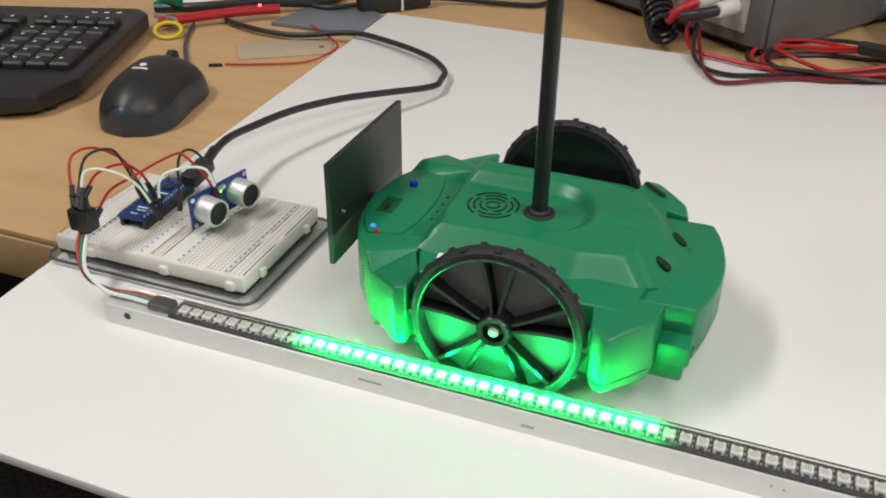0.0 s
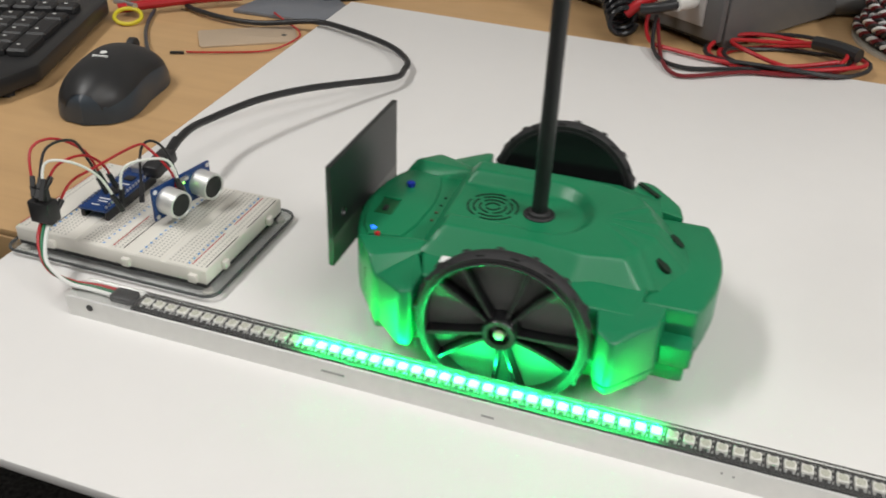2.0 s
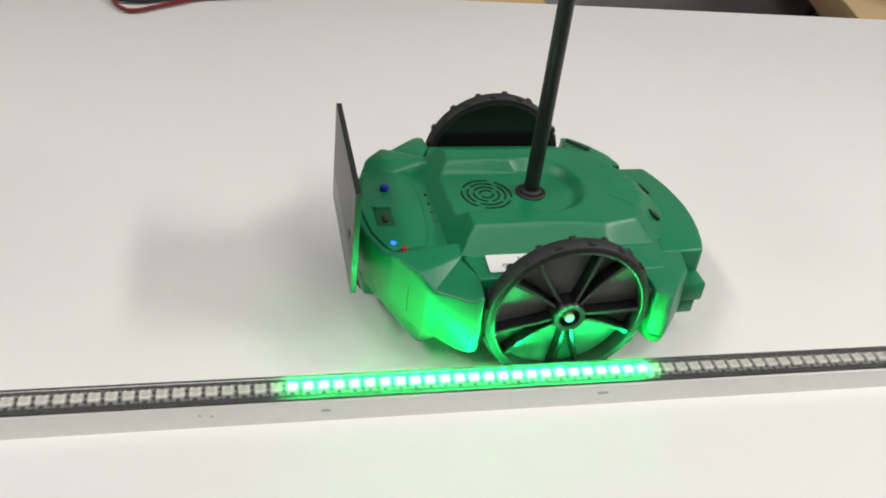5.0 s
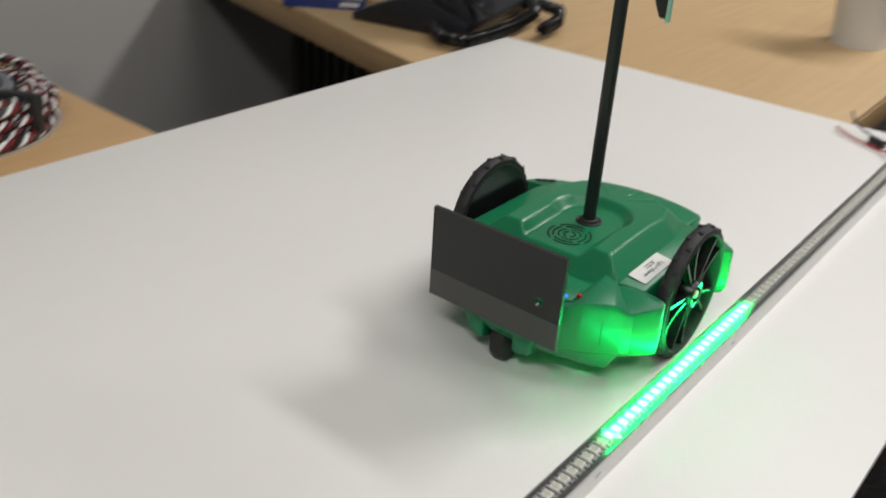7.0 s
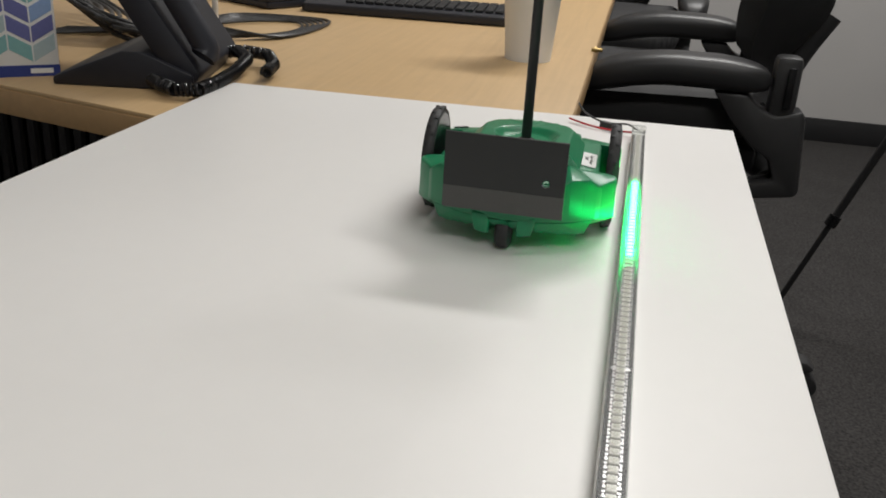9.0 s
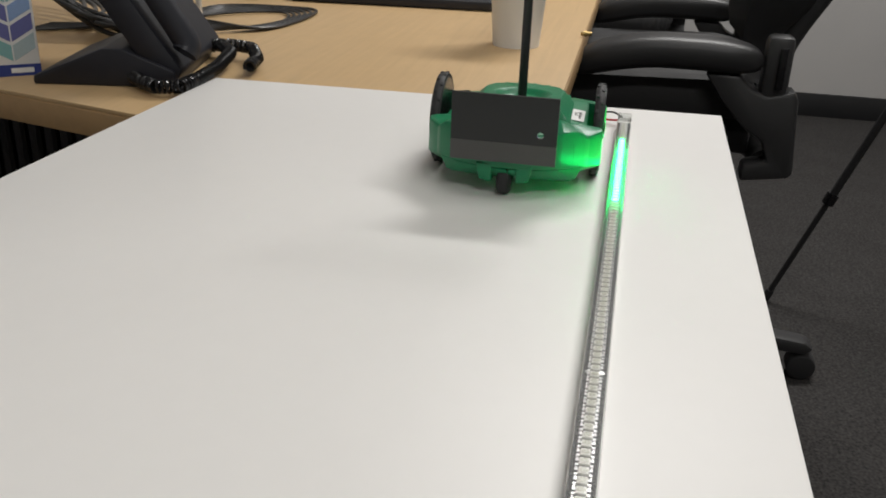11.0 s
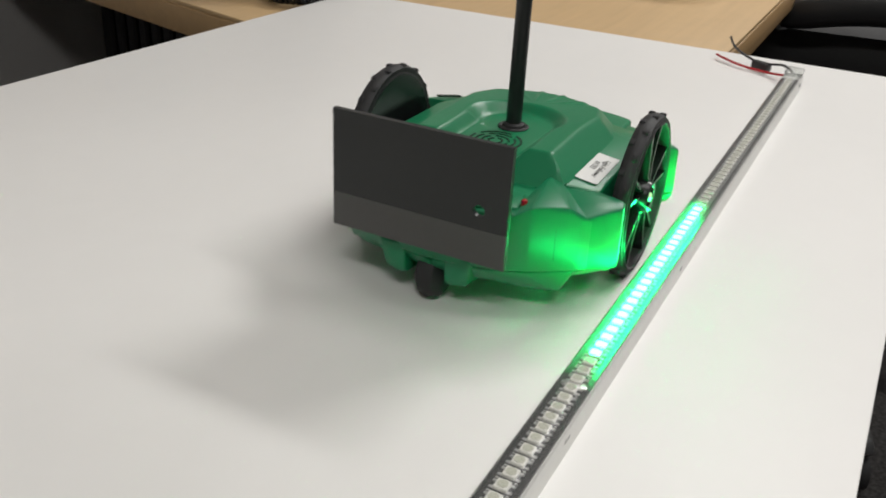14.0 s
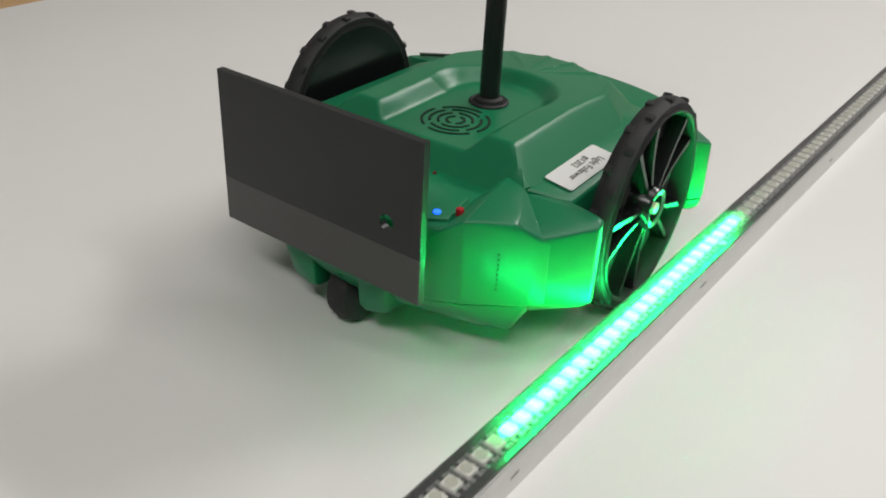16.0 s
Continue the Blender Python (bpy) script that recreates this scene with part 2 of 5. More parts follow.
def cyl(r, z0, z1, n=24, r2=None, bevel=0.0, m=None, bm=None):
    t = bmesh.new()
    bmesh.ops.create_cone(t, cap_ends=True, segments=n, radius1=r, radius2=r if r2 is None else r2, depth=z1 - z0)
    bmesh.ops.translate(t, vec=(0, 0, (z0 + z1) / 2), verts=t.verts)
    if bevel:
        es = [e for e in t.edges if len(e.link_faces) == 2 and e.calc_face_angle(0) > 0.8]
        bmesh.ops.bevel(t, geom=es, offset=bevel, segments=2, affect="EDGES", profile=0.5)
    return merge(bm or bmesh.new(), t, m)


def lathe(profile, n=48, bm=None, m=None):
    """Turns (radius, height) pairs about z."""
    t = bmesh.new()
    rings = [[t.verts.new((r * math.cos(a), r * math.sin(a), z)) for a in (2 * math.pi * i / n for i in range(n))] for r, z in profile]
    for a, b in zip(rings[:-1], rings[1:]):
        for i in range(n):
            t.faces.new((a[i], a[(i + 1) % n], b[(i + 1) % n], b[i]))
    return merge(bm or bmesh.new(), t, m)


def tube(points, r, n=10, bm=None, smooth=6, closed_ends=True):
    """A round cord through the points, as a smooth curve."""
    pts = [Vector(p) for p in points]
    path = []
    for i in range(len(pts) - 1):
        p0, p1, p2, p3 = pts[max(i - 1, 0)], pts[i], pts[i + 1], pts[min(i + 2, len(pts) - 1)]
        for k in range(smooth):
            s = k / smooth
            path.append(0.5 * (2 * p1 + (p2 - p0) * s + (2 * p0 - 5 * p1 + 4 * p2 - p3) * s * s + (3 * p1 - p0 - 3 * p2 + p3) * s ** 3))
    path.append(pts[-1])
    t = bm or bmesh.new()
    side, rings = None, []
    for i, q in enumerate(path):
        d = (path[min(i + 1, len(path) - 1)] - path[max(i - 1, 0)]).normalized()
        if side is None:
            side = d.orthogonal().normalized()
        side = (side - d * side.dot(d))
        side = side.normalized() if side.length > 1e-6 else d.orthogonal().normalized()
        up = d.cross(side)
        rings.append([t.verts.new(q + r * (math.cos(a) * side + math.sin(a) * up)) for a in (2 * math.pi * j / n for j in range(n))])
    for a, b in zip(rings[:-1], rings[1:]):
        for j in range(n):
            t.faces.new((a[j], a[(j + 1) % n], b[(j + 1) % n], b[j]))
    if closed_ends:
        t.faces.new(rings[0])
        t.faces.new(rings[-1])
    return t


def slab(outline, z0, z1, bevel=0.0, bm=None):
    """A flat plate of the given outline."""
    t = bmesh.new()
    f = t.faces.new([t.verts.new((x, y, z0)) for x, y in outline])
    g = bmesh.ops.extrude_face_region(t, geom=[f])
    bmesh.ops.translate(t, vec=(0, 0, z1 - z0), verts=[v for v in g["geom"] if isinstance(v, bmesh.types.BMVert)])
    if bevel:
        bmesh.ops.bevel(t, geom=[e for e in t.edges if e.is_manifold], offset=bevel, segments=2, affect="EDGES", profile=0.5)
    return merge(bm or bmesh.new(), t)


def rounded(x0, x1, y0, y1, r, n=6):
    out = []
    for cx, cy, a0 in ((x1 - r, y1 - r, 0), (x0 + r, y1 - r, 90), (x0 + r, y0 + r, 180), (x1 - r, y0 + r, 270)):
        out += [(cx + r * math.cos(radians(a0 + 90 * k / n)), cy + r * math.sin(radians(a0 + 90 * k / n))) for k in range(n + 1)]
    return out


# ---- the room ----
FLOOR = -0.745
BT = 0.006  # the board's thickness
part("floor", box(-3.2, 4.2, -3.2, 1.15, FLOOR - 0.1, FLOOR), M_CARPET)
tagged(bpy.data.objects["floor"], "dark speckled office carpet", "floor", kind="structure")
for n, b in (("wall_north", (-3.2, 4.2, 1.15, 1.27)), ("wall_east", (4.2, 4.32, -3.2, 1.27)), ("wall_south", (-3.2, 4.2, -3.32, -3.2)), ("wall_west", (-3.32, -3.2, -3.32, 1.27))):
    tagged(part(n, box(*b, FLOOR, 1.96), M_WALL), "light grey painted office wall", "wall", kind="structure")
tagged(part("ceiling", box(-3.32, 4.32, -3.32, 1.27, 1.96, 2.06), M_CEIL), "white office ceiling", "ceiling", kind="structure")
tagged(part("baseboard", box(4.188, 4.2, -3.2, 1.15, FLOOR, FLOOR + 0.1, 0.002), M_BASE), "black rubber baseboard along the wall", "baseboard", kind="structure")

# ---- desks and board ----
def desk(name, outline, material, label, legs):
    d = thing(name, label, "desk")
    top = -BT
    part("desktop", slab(outline, top - 0.005, top, 0.001), material, d)
    cx = sum(p[0] for p in outline) / len(outline)
    cy = sum(p[1] for p in outline) / len(outline)
    grown = [(x + (0.0012 if x > cx else -0.0012), y + (0.0012 if y > cy else -0.0012)) for x, y in outline]
    part("edge_band", slab(grown, top - 0.036, top - 0.005, 0.0015), M_EDGE, d)
    for lx, ly in legs:
        part("leg", box(lx - 0.025, lx + 0.025, ly - 0.025, ly + 0.025, FLOOR, top - 0.036, 0.003), M_BLACK, d)
    return d


desk("desk", [(-1.3, 0.055), (0.590, 0.055), (0.606, 1.10), (-1.3, 1.10)], M_WOOD, "beech laminate desk under the white board", ((-1.2, 0.2), (-1.2, 1.0), (0.5, 0.2), (0.5, 1.0)))
far_desk = desk("desk", [(0.83, 0.076), (2.9, 0.09), (2.9, 1.14), (1.09, 1.14)], M_WOOD_FAR, "maple laminate desk with a phone and cup", ((1.3, 0.3), (1.3, 1.0), (2.5, 0.25), (2.5, 1.0)))
modesty = part("modesty_panel", box(-0.004, 0.004, 0.0, 0.96, FLOOR + 0.15, -BT - 0.04, 0.001), M_BLACK, far_desk, "dark ribbed panel under the desk", pose(1.165, 0.15, 0, 0, 0, -7))
rib_mesh = None
for i in range(32):
    rib = part("rib", box(-0.006, 0.006, -0.0105, 0.0105, FLOOR + 0.152, -BT - 0.042, 0.004, 1), M_BLACK, modesty, "", Matrix.Translation((-0.010, 0.03 + 0.029 * i, 0)))
    rib_mesh = rib_mesh or rib.data
    rib.data = rib_mesh
board = thing("white_board", "large white foam board lying across two desks", "board")
part("panel", slab([(-0.1115, -0.102), (1.121, -0.107), (1.10, 0.499), (-0.126, 0.535)], -BT, 0.0, 0.0008), M_BOARD, board)

# ---- the strip ----
H = 0.0162
X0, X1 = -0.045, 1.024
bar = thing("aluminium_channel", "scuffed aluminium channel lying on the white board", "metal channel")
W2 = 0.0072
ch = bmesh.new()
prof = [(-W2, 0), (-W2, H - 0.0042), (-W2 + 0.0006, H - 0.0036), (W2 - 0.0006, H - 0.0036), (W2, H - 0.0042), (W2, 0), (W2 - 0.0014, 0), (W2 - 0.0014, H - 0.005), (-W2 + 0.0014, H - 0.005), (-W2 + 0.0014, 0)]
ends = [[ch.verts.new((x, y, z)) for y, z in prof] for x in (X0, X1)]
for j in range(10):
    ch.faces.new((ends[0][j], ends[0][(j + 1) % 10], ends[1][(j + 1) % 10], ends[1][j]))
for e in ends:
    ch.faces.new(e)
part("channel", ch, M_ALU, bar)
for hx in (-0.031, 1.010):
    part("screw_hole", cyl(0.0019, -0.0001, 0.0003, 20, m=pose(hx, -W2, 0.0075, 90)), M_BLACK, bar, "dark drilled hole")
for sx, w, sz in ((0.100, 0.012, 0.006), (0.286, 0.001, 0.007), (0.291, 0.001, 0.0065), (0.339, 0.004, 0.006), (0.18, 0.006, 0.004), (0.47, 0.005, 0.007), (0.63, 0.004, 0.005)):
    part("scuff", box(sx, sx + w, -W2 - 0.0002, -W2 + 0.0001, sz, sz + 0.0012), M_SCUFF, bar, "dark scuff mark")

strip = thing("led_strip", "black diode strip in a clear sleeve on the channel", "light strip")
part("circuit_board", box(-0.006, 143 * PITCH + 0.008, -0.0064, 0.0064, H - 0.0035, H - 0.0022), M_PCB, strip)
sl = bmesh.new()
arc = [(-0.0066, H - 0.0034), (-0.0066, H - 0.0010), (-0.0052, H + 0.0008), (-0.002, H + 0.0014), (0.002, H + 0.0014), (0.0052, H + 0.0008), (0.0066, H - 0.0010), (0.0066, H - 0.0034)]
rings = [[sl.verts.new((x, y, z)) for y, z in arc] for x in (-0.038, 1.021)]
for j in range(len(arc) - 1):
    sl.faces.new((rings[0][j], rings[0][j + 1], rings[1][j + 1], rings[1][j]))
sleeve = part("sleeve", sl, M_SLEEVE, strip, "clear silicone sleeve", angle=70)
sleeve.visible_shadow = False
part("end_cap", box(1.012, 1.026, -0.007, 0.007, H - 0.0036, H + 0.0022, 0.0012), M_SLEEVE, strip, "clear end cap")
part("joint_tab", box(71.5 * PITCH - 0.0012, 71.5 * PITCH + 0.0012, -0.0052, 0.0052, H - 0.0023, H - 0.0016, 0.0003), M_SOLDER, strip, "soldered joint")


def diode_mesh():
    t = box(-0.0025, 0.0025, -0.0025, 0.0025, H - 0.0022, H - 0.0006, 0.0003, 1)
    s = cyl(0.0019, H - 0.0007, H - 0.00045, 12)
    for f in s.faces:
        f.material_index = 1
    merge(t, s)
    for sx in (-0.0017, 0.0017):
        for sy in (-0.0033, 0.0033):
            s = box(sx - 0.0006, sx + 0.0006, sy - 0.0009, sy + 0.0009, H - 0.0022, H - 0.0016, 0.0002, 1)
            for f in s.faces:
                f.material_index = 2
            merge(t, s)
    for k in range(3):
        s = box(0.0029, 0.0036, -0.004 + k * 0.0035, -0.003 + k * 0.0035, H - 0.0022, H - 0.0017)
        for f in s.faces:
            f.material_index = 2
        merge(t, s)
    return mesh_of("diode", t, [M_LED, M_LENS, M_SOLDER])


dm = diode_mesh()
for i in range(144):
    o = new("diode", dm)
    o.parent = strip
    o.location = (i * PITCH, 0, 0)

lit = thing("lit_diodes", "run of twenty-five diodes glowing bright green", "light")
lm = mesh_of("lit_diode", slab(rounded(-0.0020, 0.0020, -0.0020, 0.0020, 0.0014, 4), H - 0.00045, H - 0.0003), M_LIT)
lit_diodes = []
for i in range(25):
    o = new("lit_diode", lm)
    o.parent = lit
    o.location = (i * PITCH, 0, 0)
    lit_diodes.append(o)

lead = thing("strip_lead", "twisted strip lead with bare black and red ends", "wire")
part("black_wire", tube([(1.026, 0.001, 0.012), (1.045, 0.012, 0.013), (1.062, 0.028, 0.008), (1.078, 0.045, 0.006), (1.083, 0.062, 0.013), (1.093, 0.07, 0.02)], 0.0011), M_BLACK, lead)
part("red_wire", tube([(1.026, -0.001, 0.011), (1.04, 0.006, 0.006), (1.052, 0.03, 0.003), (1.062, 0.052, 0.003), (1.074, 0.070, 0.004), (1.083, 0.078, 0.004)], 0.0011), M_RED, lead)
part("connector", box(-0.009, 0.009, -0.0035, 0.0035, 0, 0.007, 0.001), M_BLACK, lead, "black plug", pose(1.066, 0.034, 0.001, 0, 0, 60))

# ---- the robot ----
KS = 0.00045


def smin(*v):
    return -KS * math.log(sum(math.exp(-max(min(a, 0.3), -0.1) / KS + 120) for a in v)) + KS * 120


def smax(*v):
    return -smin(*(-a for a in v))


def plane(p, q, r):
    """The height over (x, y) of the plane through three points, in millimetres."""
    p, q, r = Vector(p), Vector(q), Vector(r)
    n = (q - p).cross(r - p)
    return lambda x, y: (p.z - (n.x * (x * 1000 - p.x) + n.y * (y * 1000 - p.y)) / n.z) / 1000


SIDE = plane((-39.6, 35.3, 68.3), (28, 35.5, 67.6), (-36, 46.4, 57.4))
FRONT = plane((-39.6, 0, 68.3), (-39.6, 30, 68.3), (-49, 0, 56.0))
CHAMFER = plane((28, 35.5, 67.6), (46, 29.8, 66.0), (55, 38, 54.0))
SHOULDER = plane((46, 29.8, 66.0), (58, 9, 64.4), (62, 28, 53.0))
BACK = plane((59, 0, 64.4), (58, 9, 64.4), (77, 0, 50.0))
TOP_BACK = plane((10, 0, 68.4), (10, 20, 68.4), (59, 0, 64.6))


def shell_height(x, y):
    """Height of the raised middle of the robot's shell."""
    a = abs(y)
    h = smin(0.0684, SIDE(x, a), FRONT(x, a), CHAMFER(x, a), SHOULDER(x, a), BACK(x, a), TOP_BACK(x, a))
    lane = smax(0.0622, 0.0622 + (a - 0.0186) * 1.12, 0.0622 + (x - 0.006) * 1.5)
    dish = smax(0.0622, 0.0622 + (math.hypot(x - 0.003, y) - 0.0195) * 0.95)
    h = smin(h, min(lane, dish))
    if x > 0.031:
        fan = math.degrees(math.atan2(a - 0.001, x - 0.030))
        h += 0.0007 * min(1, (x - 0.031) / 0.012) * (max(0, 1 - abs(fan - 11) / 5) + max(0, 1 - abs(fan - 42) / 6) if fan > -20 else 0)
    return h


MIDDLE = [(0.0800, 0.0), (0.0775, 0.0120), (0.0650, 0.0285), (0.0540, 0.0390), (0.0300, 0.0475), (-0.0370, 0.0478), (-0.0500, 0.0450), (-0.0510, 0.0)]


def build_middle():
    """The raised middle, ring by ring out from the pole."""
    n, nr = 280, 76
    half = [(math.atan2(y, x), x, y) for x, y in MIDDLE]
    rim = []
    for i in range(n):
        th = 2 * math.pi * i / n
        u = th if th <= math.pi else 2 * math.pi - th
        for (a0, x0, y0), (a1, x1, y1) in zip(half[:-1], half[1:]):
            if a0 - 1e-9 <= u <= a1 + 1e-9:
                r = (x0 * (y1 - y0) - y0 * (x1 - x0)) / (math.cos(u) * (y1 - y0) - math.sin(u) * (x1 - x0))
                break
        rim.append((r * math.cos(th), r * math.sin(th)))
    t = bmesh.new()
    mid, prev = t.verts.new((0, 0, shell_height(0, 0))), None
    for k in range(1, nr + 1):
        f = k / nr
        ring = [t.verts.new((x * f, y * f, shell_height(x * f, y * f))) for x, y in rim]
        for i in range(n):
            j = (i + 1) % n
            t.faces.new((prev[i], prev[j], ring[j], ring[i]) if prev else (mid, ring[j], ring[i]))
        prev = ring
    low = [t.verts.new((v.co.x, v.co.y, 0.040)) for v in prev]
    for i in range(n):
        j = (i + 1) % n
        t.faces.new((prev[i], prev[j], low[j], low[i]))
    return t


def faceted(points, bevel, out, sides=(1,)):
    """A moulded block with flat faces and rounded edges, from corners in millimetres, on one side or on both."""
    for sy in sides:
        t = bmesh.new()
        vs = [t.verts.new((x / 1000, sy * y / 1000, z / 1000)) for x, y, z in points]
        r = bmesh.ops.convex_hull(t, input=vs)
        bmesh.ops.delete(t, geom=list({v for v in r["geom_interior"] + r["geom_unused"] if isinstance(v, bmesh.types.BMVert)}), context="VERTS")
        bmesh.ops.dissolve_limit(t, angle_limit=radians(3), verts=t.verts[:], edges=t.edges[:])
        bmesh.ops.bevel(t, geom=t.edges[:], offset=bevel / 1000, segments=3, affect="EDGES", profile=0.5, clamp_overlap=True)
        bmesh.ops.recalc_face_normals(t, faces=t.faces)
        merge(out, t)
    return out


BOTH = (1, -1)
FRONT_ARC = [(-91, 0), (-90.3, 10), (-88.6, 20), (-85.5, 30), (-81, 39), (-78.5, 43)]
REAR_ARC = [(92, 0), (91.4, 10), (89.6, 21), (86.6, 32), (83, 40.5)]


def arc_block(arc, inner, z0, z1, shrink=1.0):
    pts = []
    for x, y in arc:
        for sy in BOTH:
            pts += [(x, sy * y, z1), (x * shrink, sy * y * shrink, z0)]
    for sy in BOTH:
        pts += [(inner, sy * arc[-1][1], z1), (inner, sy * arc[-1][1], z0)]
    return pts


def build_shell():
    t = build_middle()
    # ledges that carry the label, from the front lobes to the rear ones
    faceted([(-48, 40, 58.2), (-41, 61, 55.2), (33, 59.5, 55.2), (34, 42, 58), (56, 56, 52.4), (60, 30, 54), (-41, 61, 26.5), (33, 59.5, 26.5), (56, 56, 26.5), (60, 30, 26.5), (-48, 40, 26.5)], 1.2, t, BOTH)
    # front lobes: the sloped panel beside the deck, and the low outer wing
    faceted([(-79.5, 43, 58.2), (-69.2, 56, 57.2), (-46, 38, 59.8), (-46, 45, 57.8), (-65.8, 61.4, 51.3), (-61, 64.85, 49.8), (-85.6, 30.4, 50), (-85.6, 30.4, 26.5), (-79.4, 43.2, 26.5), (-66.0, 61.5, 26.5), (-61, 65.05, 25.5), (-46, 30, 26.5), (-46, 34, 54)], 0.8, t, BOTH)
    faceted([(-65.6, 61.2, 51.2), (-47.6, 74.6, 52.8), (-42.2, 73.6, 54.6), (-41, 60, 55.6), (-48.5, 44.5, 57.4), (-58, 50, 54.6), (-65.6, 61, 25.5), (-47.6, 75.2, 23.5), (-42.2, 74, 23.5), (-41, 60, 25), (-50, 44, 25)], 1.1, t, BOTH)
    # front deck and rear deck
    faceted(arc_block(FRONT_ARC, -44, 26.5, 54.4, 1.004), 1.6, t)
    faceted(arc_block(REAR_ARC, 40, 26.5, 50.6, 1.004), 2.2, t)
    # rear lobes
    faceted([(42.5, 72.5, 53.0), (48, 76, 50.6), (51, 75.4, 50.2), (57, 65, 51.8), (67, 55.5, 50.2), (69.5, 42, 51.2), (40, 58, 54.6), (40, 44, 55), (43, 73.5, 26.5), (48.5, 76.6, 26.5), (51.5, 76, 26.5), (58.5, 65.5, 26.5), (68.5, 56, 26.5), (70, 42, 26.5), (40, 44, 26.5)], 2.2, t, BOTH)
    return t


def build_tub():
    """The lower half of the body, below the seam."""
    t = bmesh.new()
    faceted([(-90, 0, 26), (-88, 20, 26), (-80, 40, 26), (-66, 60.4, 26), (-44, 61, 26), (-66.5, 54.5, 12.8), (-86, 0, 20), (-80, 22, 17.5), (-76, 8, 14), (-50, 45, 15), (-40, 30, 15), (-40, 0, 15), (-40, 60, 26)], 1.2, t, BOTH)
    faceted([(-66, 60.4, 26), (-47.6, 75.2, 26), (-42.2, 74, 26), (-47.4, 75.2, 22.6), (-42.4, 74, 22.6), (-60, 56, 19), (-44, 52, 18), (-44, 52, 26)], 1.4, t, BOTH)
    faceted(arc_block([(-50, 0), (-50, 58)], 56, 15, 26), 1.5, t)
    faceted(arc_block(REAR_ARC, 40, 15.5, 26, 0.97), 2.0, t)
    faceted([(43.2, 73.5, 26), (48.5, 76.6, 26), (51.5, 76, 26), (58.5, 65.5, 26), (68.5, 56, 26), (70, 42, 26), (40, 44, 26), (44.5, 72, 21), (49, 75, 20), (56, 64, 18.5), (66, 55, 17.5), (67, 42, 17), (42, 44, 17)], 2.2, t, BOTH)
    return t


robot = thing("robot", "green two-wheeled robot with a black pole and a dark card", "robot")
shell = part("upper_shell", build_shell(), M_GREEN, robot, "glossy moulded green plastic shell", angle=28)
part("lower_shell", build_tub(), M_GREEN, robot, angle=28)

# speaker slots: broken rings
for r, k in ((0.0034, 2), (0.0066, 3), (0.0098, 4), (0.0128, 4)):
    for q in range(k):
        t = bmesh.new()
        a0, a1 = 2 * math.pi * (q + 0.09) / k + r * 90, 2 * math.pi * (q + 0.91) / k + r * 90
        va = []
        for j in range(13):
            a = a0 + (a1 - a0) * j / 12
            va.append([t.verts.new(((r + d) * math.cos(a), (r + d) * math.sin(a), z)) for d, z in ((-0.0005, 0.0002), (0.0005, 0.0002), (0.0005, -0.001), (-0.0005, -0.001))])
        for a, b in zip(va[:-1], va[1:]):
            for j in range(4):
                t.faces.new((a[j], a[(j + 1) % 4], b[(j + 1) % 4], b[j]))
        t.faces.new(va[0])
        t.faces.new(va[-1])
        part("speaker_slot", t, M_SLOT, shell, "dark speaker slot", pose(-0.0238, -0.0005, shell_height(-0.0238, 0) + 0.0001))
part("grommet", lathe([(0.0001, 0.065), (0.0045, 0.065), (0.0055, 0.0642), (0.0058, 0.063), (0.0072, 0.0634), (0.0080, 0.0628), (0.0080, 0.0615)], 32), M_RUBBER, robot, "black rubber grommet")
part("pole", cyl(0.0040, 0.060, 0.335, 24, r2=0.0037, bevel=0.0008), M_BLACK, robot, "thin black pole")
flag = part("flag", merge(bmesh.new(), slab([(0.236, -0.003), (0.192, -0.0235), (0.192, -0.027), (0.265, -0.027), (0.265, -0.003)], -0.001, 0.001), pose(0, 0, 0, 0, -90)), M_BLACK, robot, "small black flag plate")
part("flag_edge", box(-0.0018, 0.0018, -0.0290, -0.0271, 0.190, 0.265, 0.0005), M_TEAL, flag, "pale green plate edge")


def card_piece(z0, z1, hole=None):
    """A piece of the card in the yz plane, with a round hole if asked."""
    t = bmesh.new()
    y0, y1, x0, x1 = -0.0416, 0.0450, -0.0967, -0.0940
    loops = []
    for x in (x0, x1):
        o = [t.verts.new((x, y, z)) for y, z in ((y0, z0), (y1, z0), (y1, z1), (y0, z1))]
        h = [t.verts.new((x, hole[0] + 0.0028 * math.cos(2 * math.pi * k / 20), hole[1] + 0.0028 * math.sin(2 * math.pi * k / 20))) for k in range(20)] if hole else []
        es = [t.edges.new((o[k], o[(k + 1) % 4])) for k in range(4)] + [t.edges.new((h[k], h[(k + 1) % 20])) for k in range(len(h))]
        bmesh.ops.triangle_fill(t, edges=es, use_beauty=True)
        loops.append((o, h))
    for k in range(4):
        t.faces.new((loops[0][0][k], loops[0][0][(k + 1) % 4], loops[1][0][(k + 1) % 4], loops[1][0][k]))
    for k in range(20 if hole else 0):
        t.faces.new((loops[0][1][k], loops[0][1][(k + 1) % 20], loops[1][1][(k + 1) % 20], loops[1][1][k]))
    return t


CARD_TURN = pose(0, 0, 0, 0, 0, -1.3)
part("card", card_piece(0.0505, 0.0897, (-0.0281, 0.0590)), M_CARD_DARK, robot, "stiff glossy dark card with a round hole", CARD_TURN)
part("card_band", card_piece(0.0340, 0.0504), M_CARD_GREY, robot, "dark grey band along the card's foot", CARD_TURN)
part("card_bracket", box(-0.0941, -0.084, -0.006, 0.010, 0.040, 0.050, 0.001), M_BLACK, robot, "", CARD_TURN)

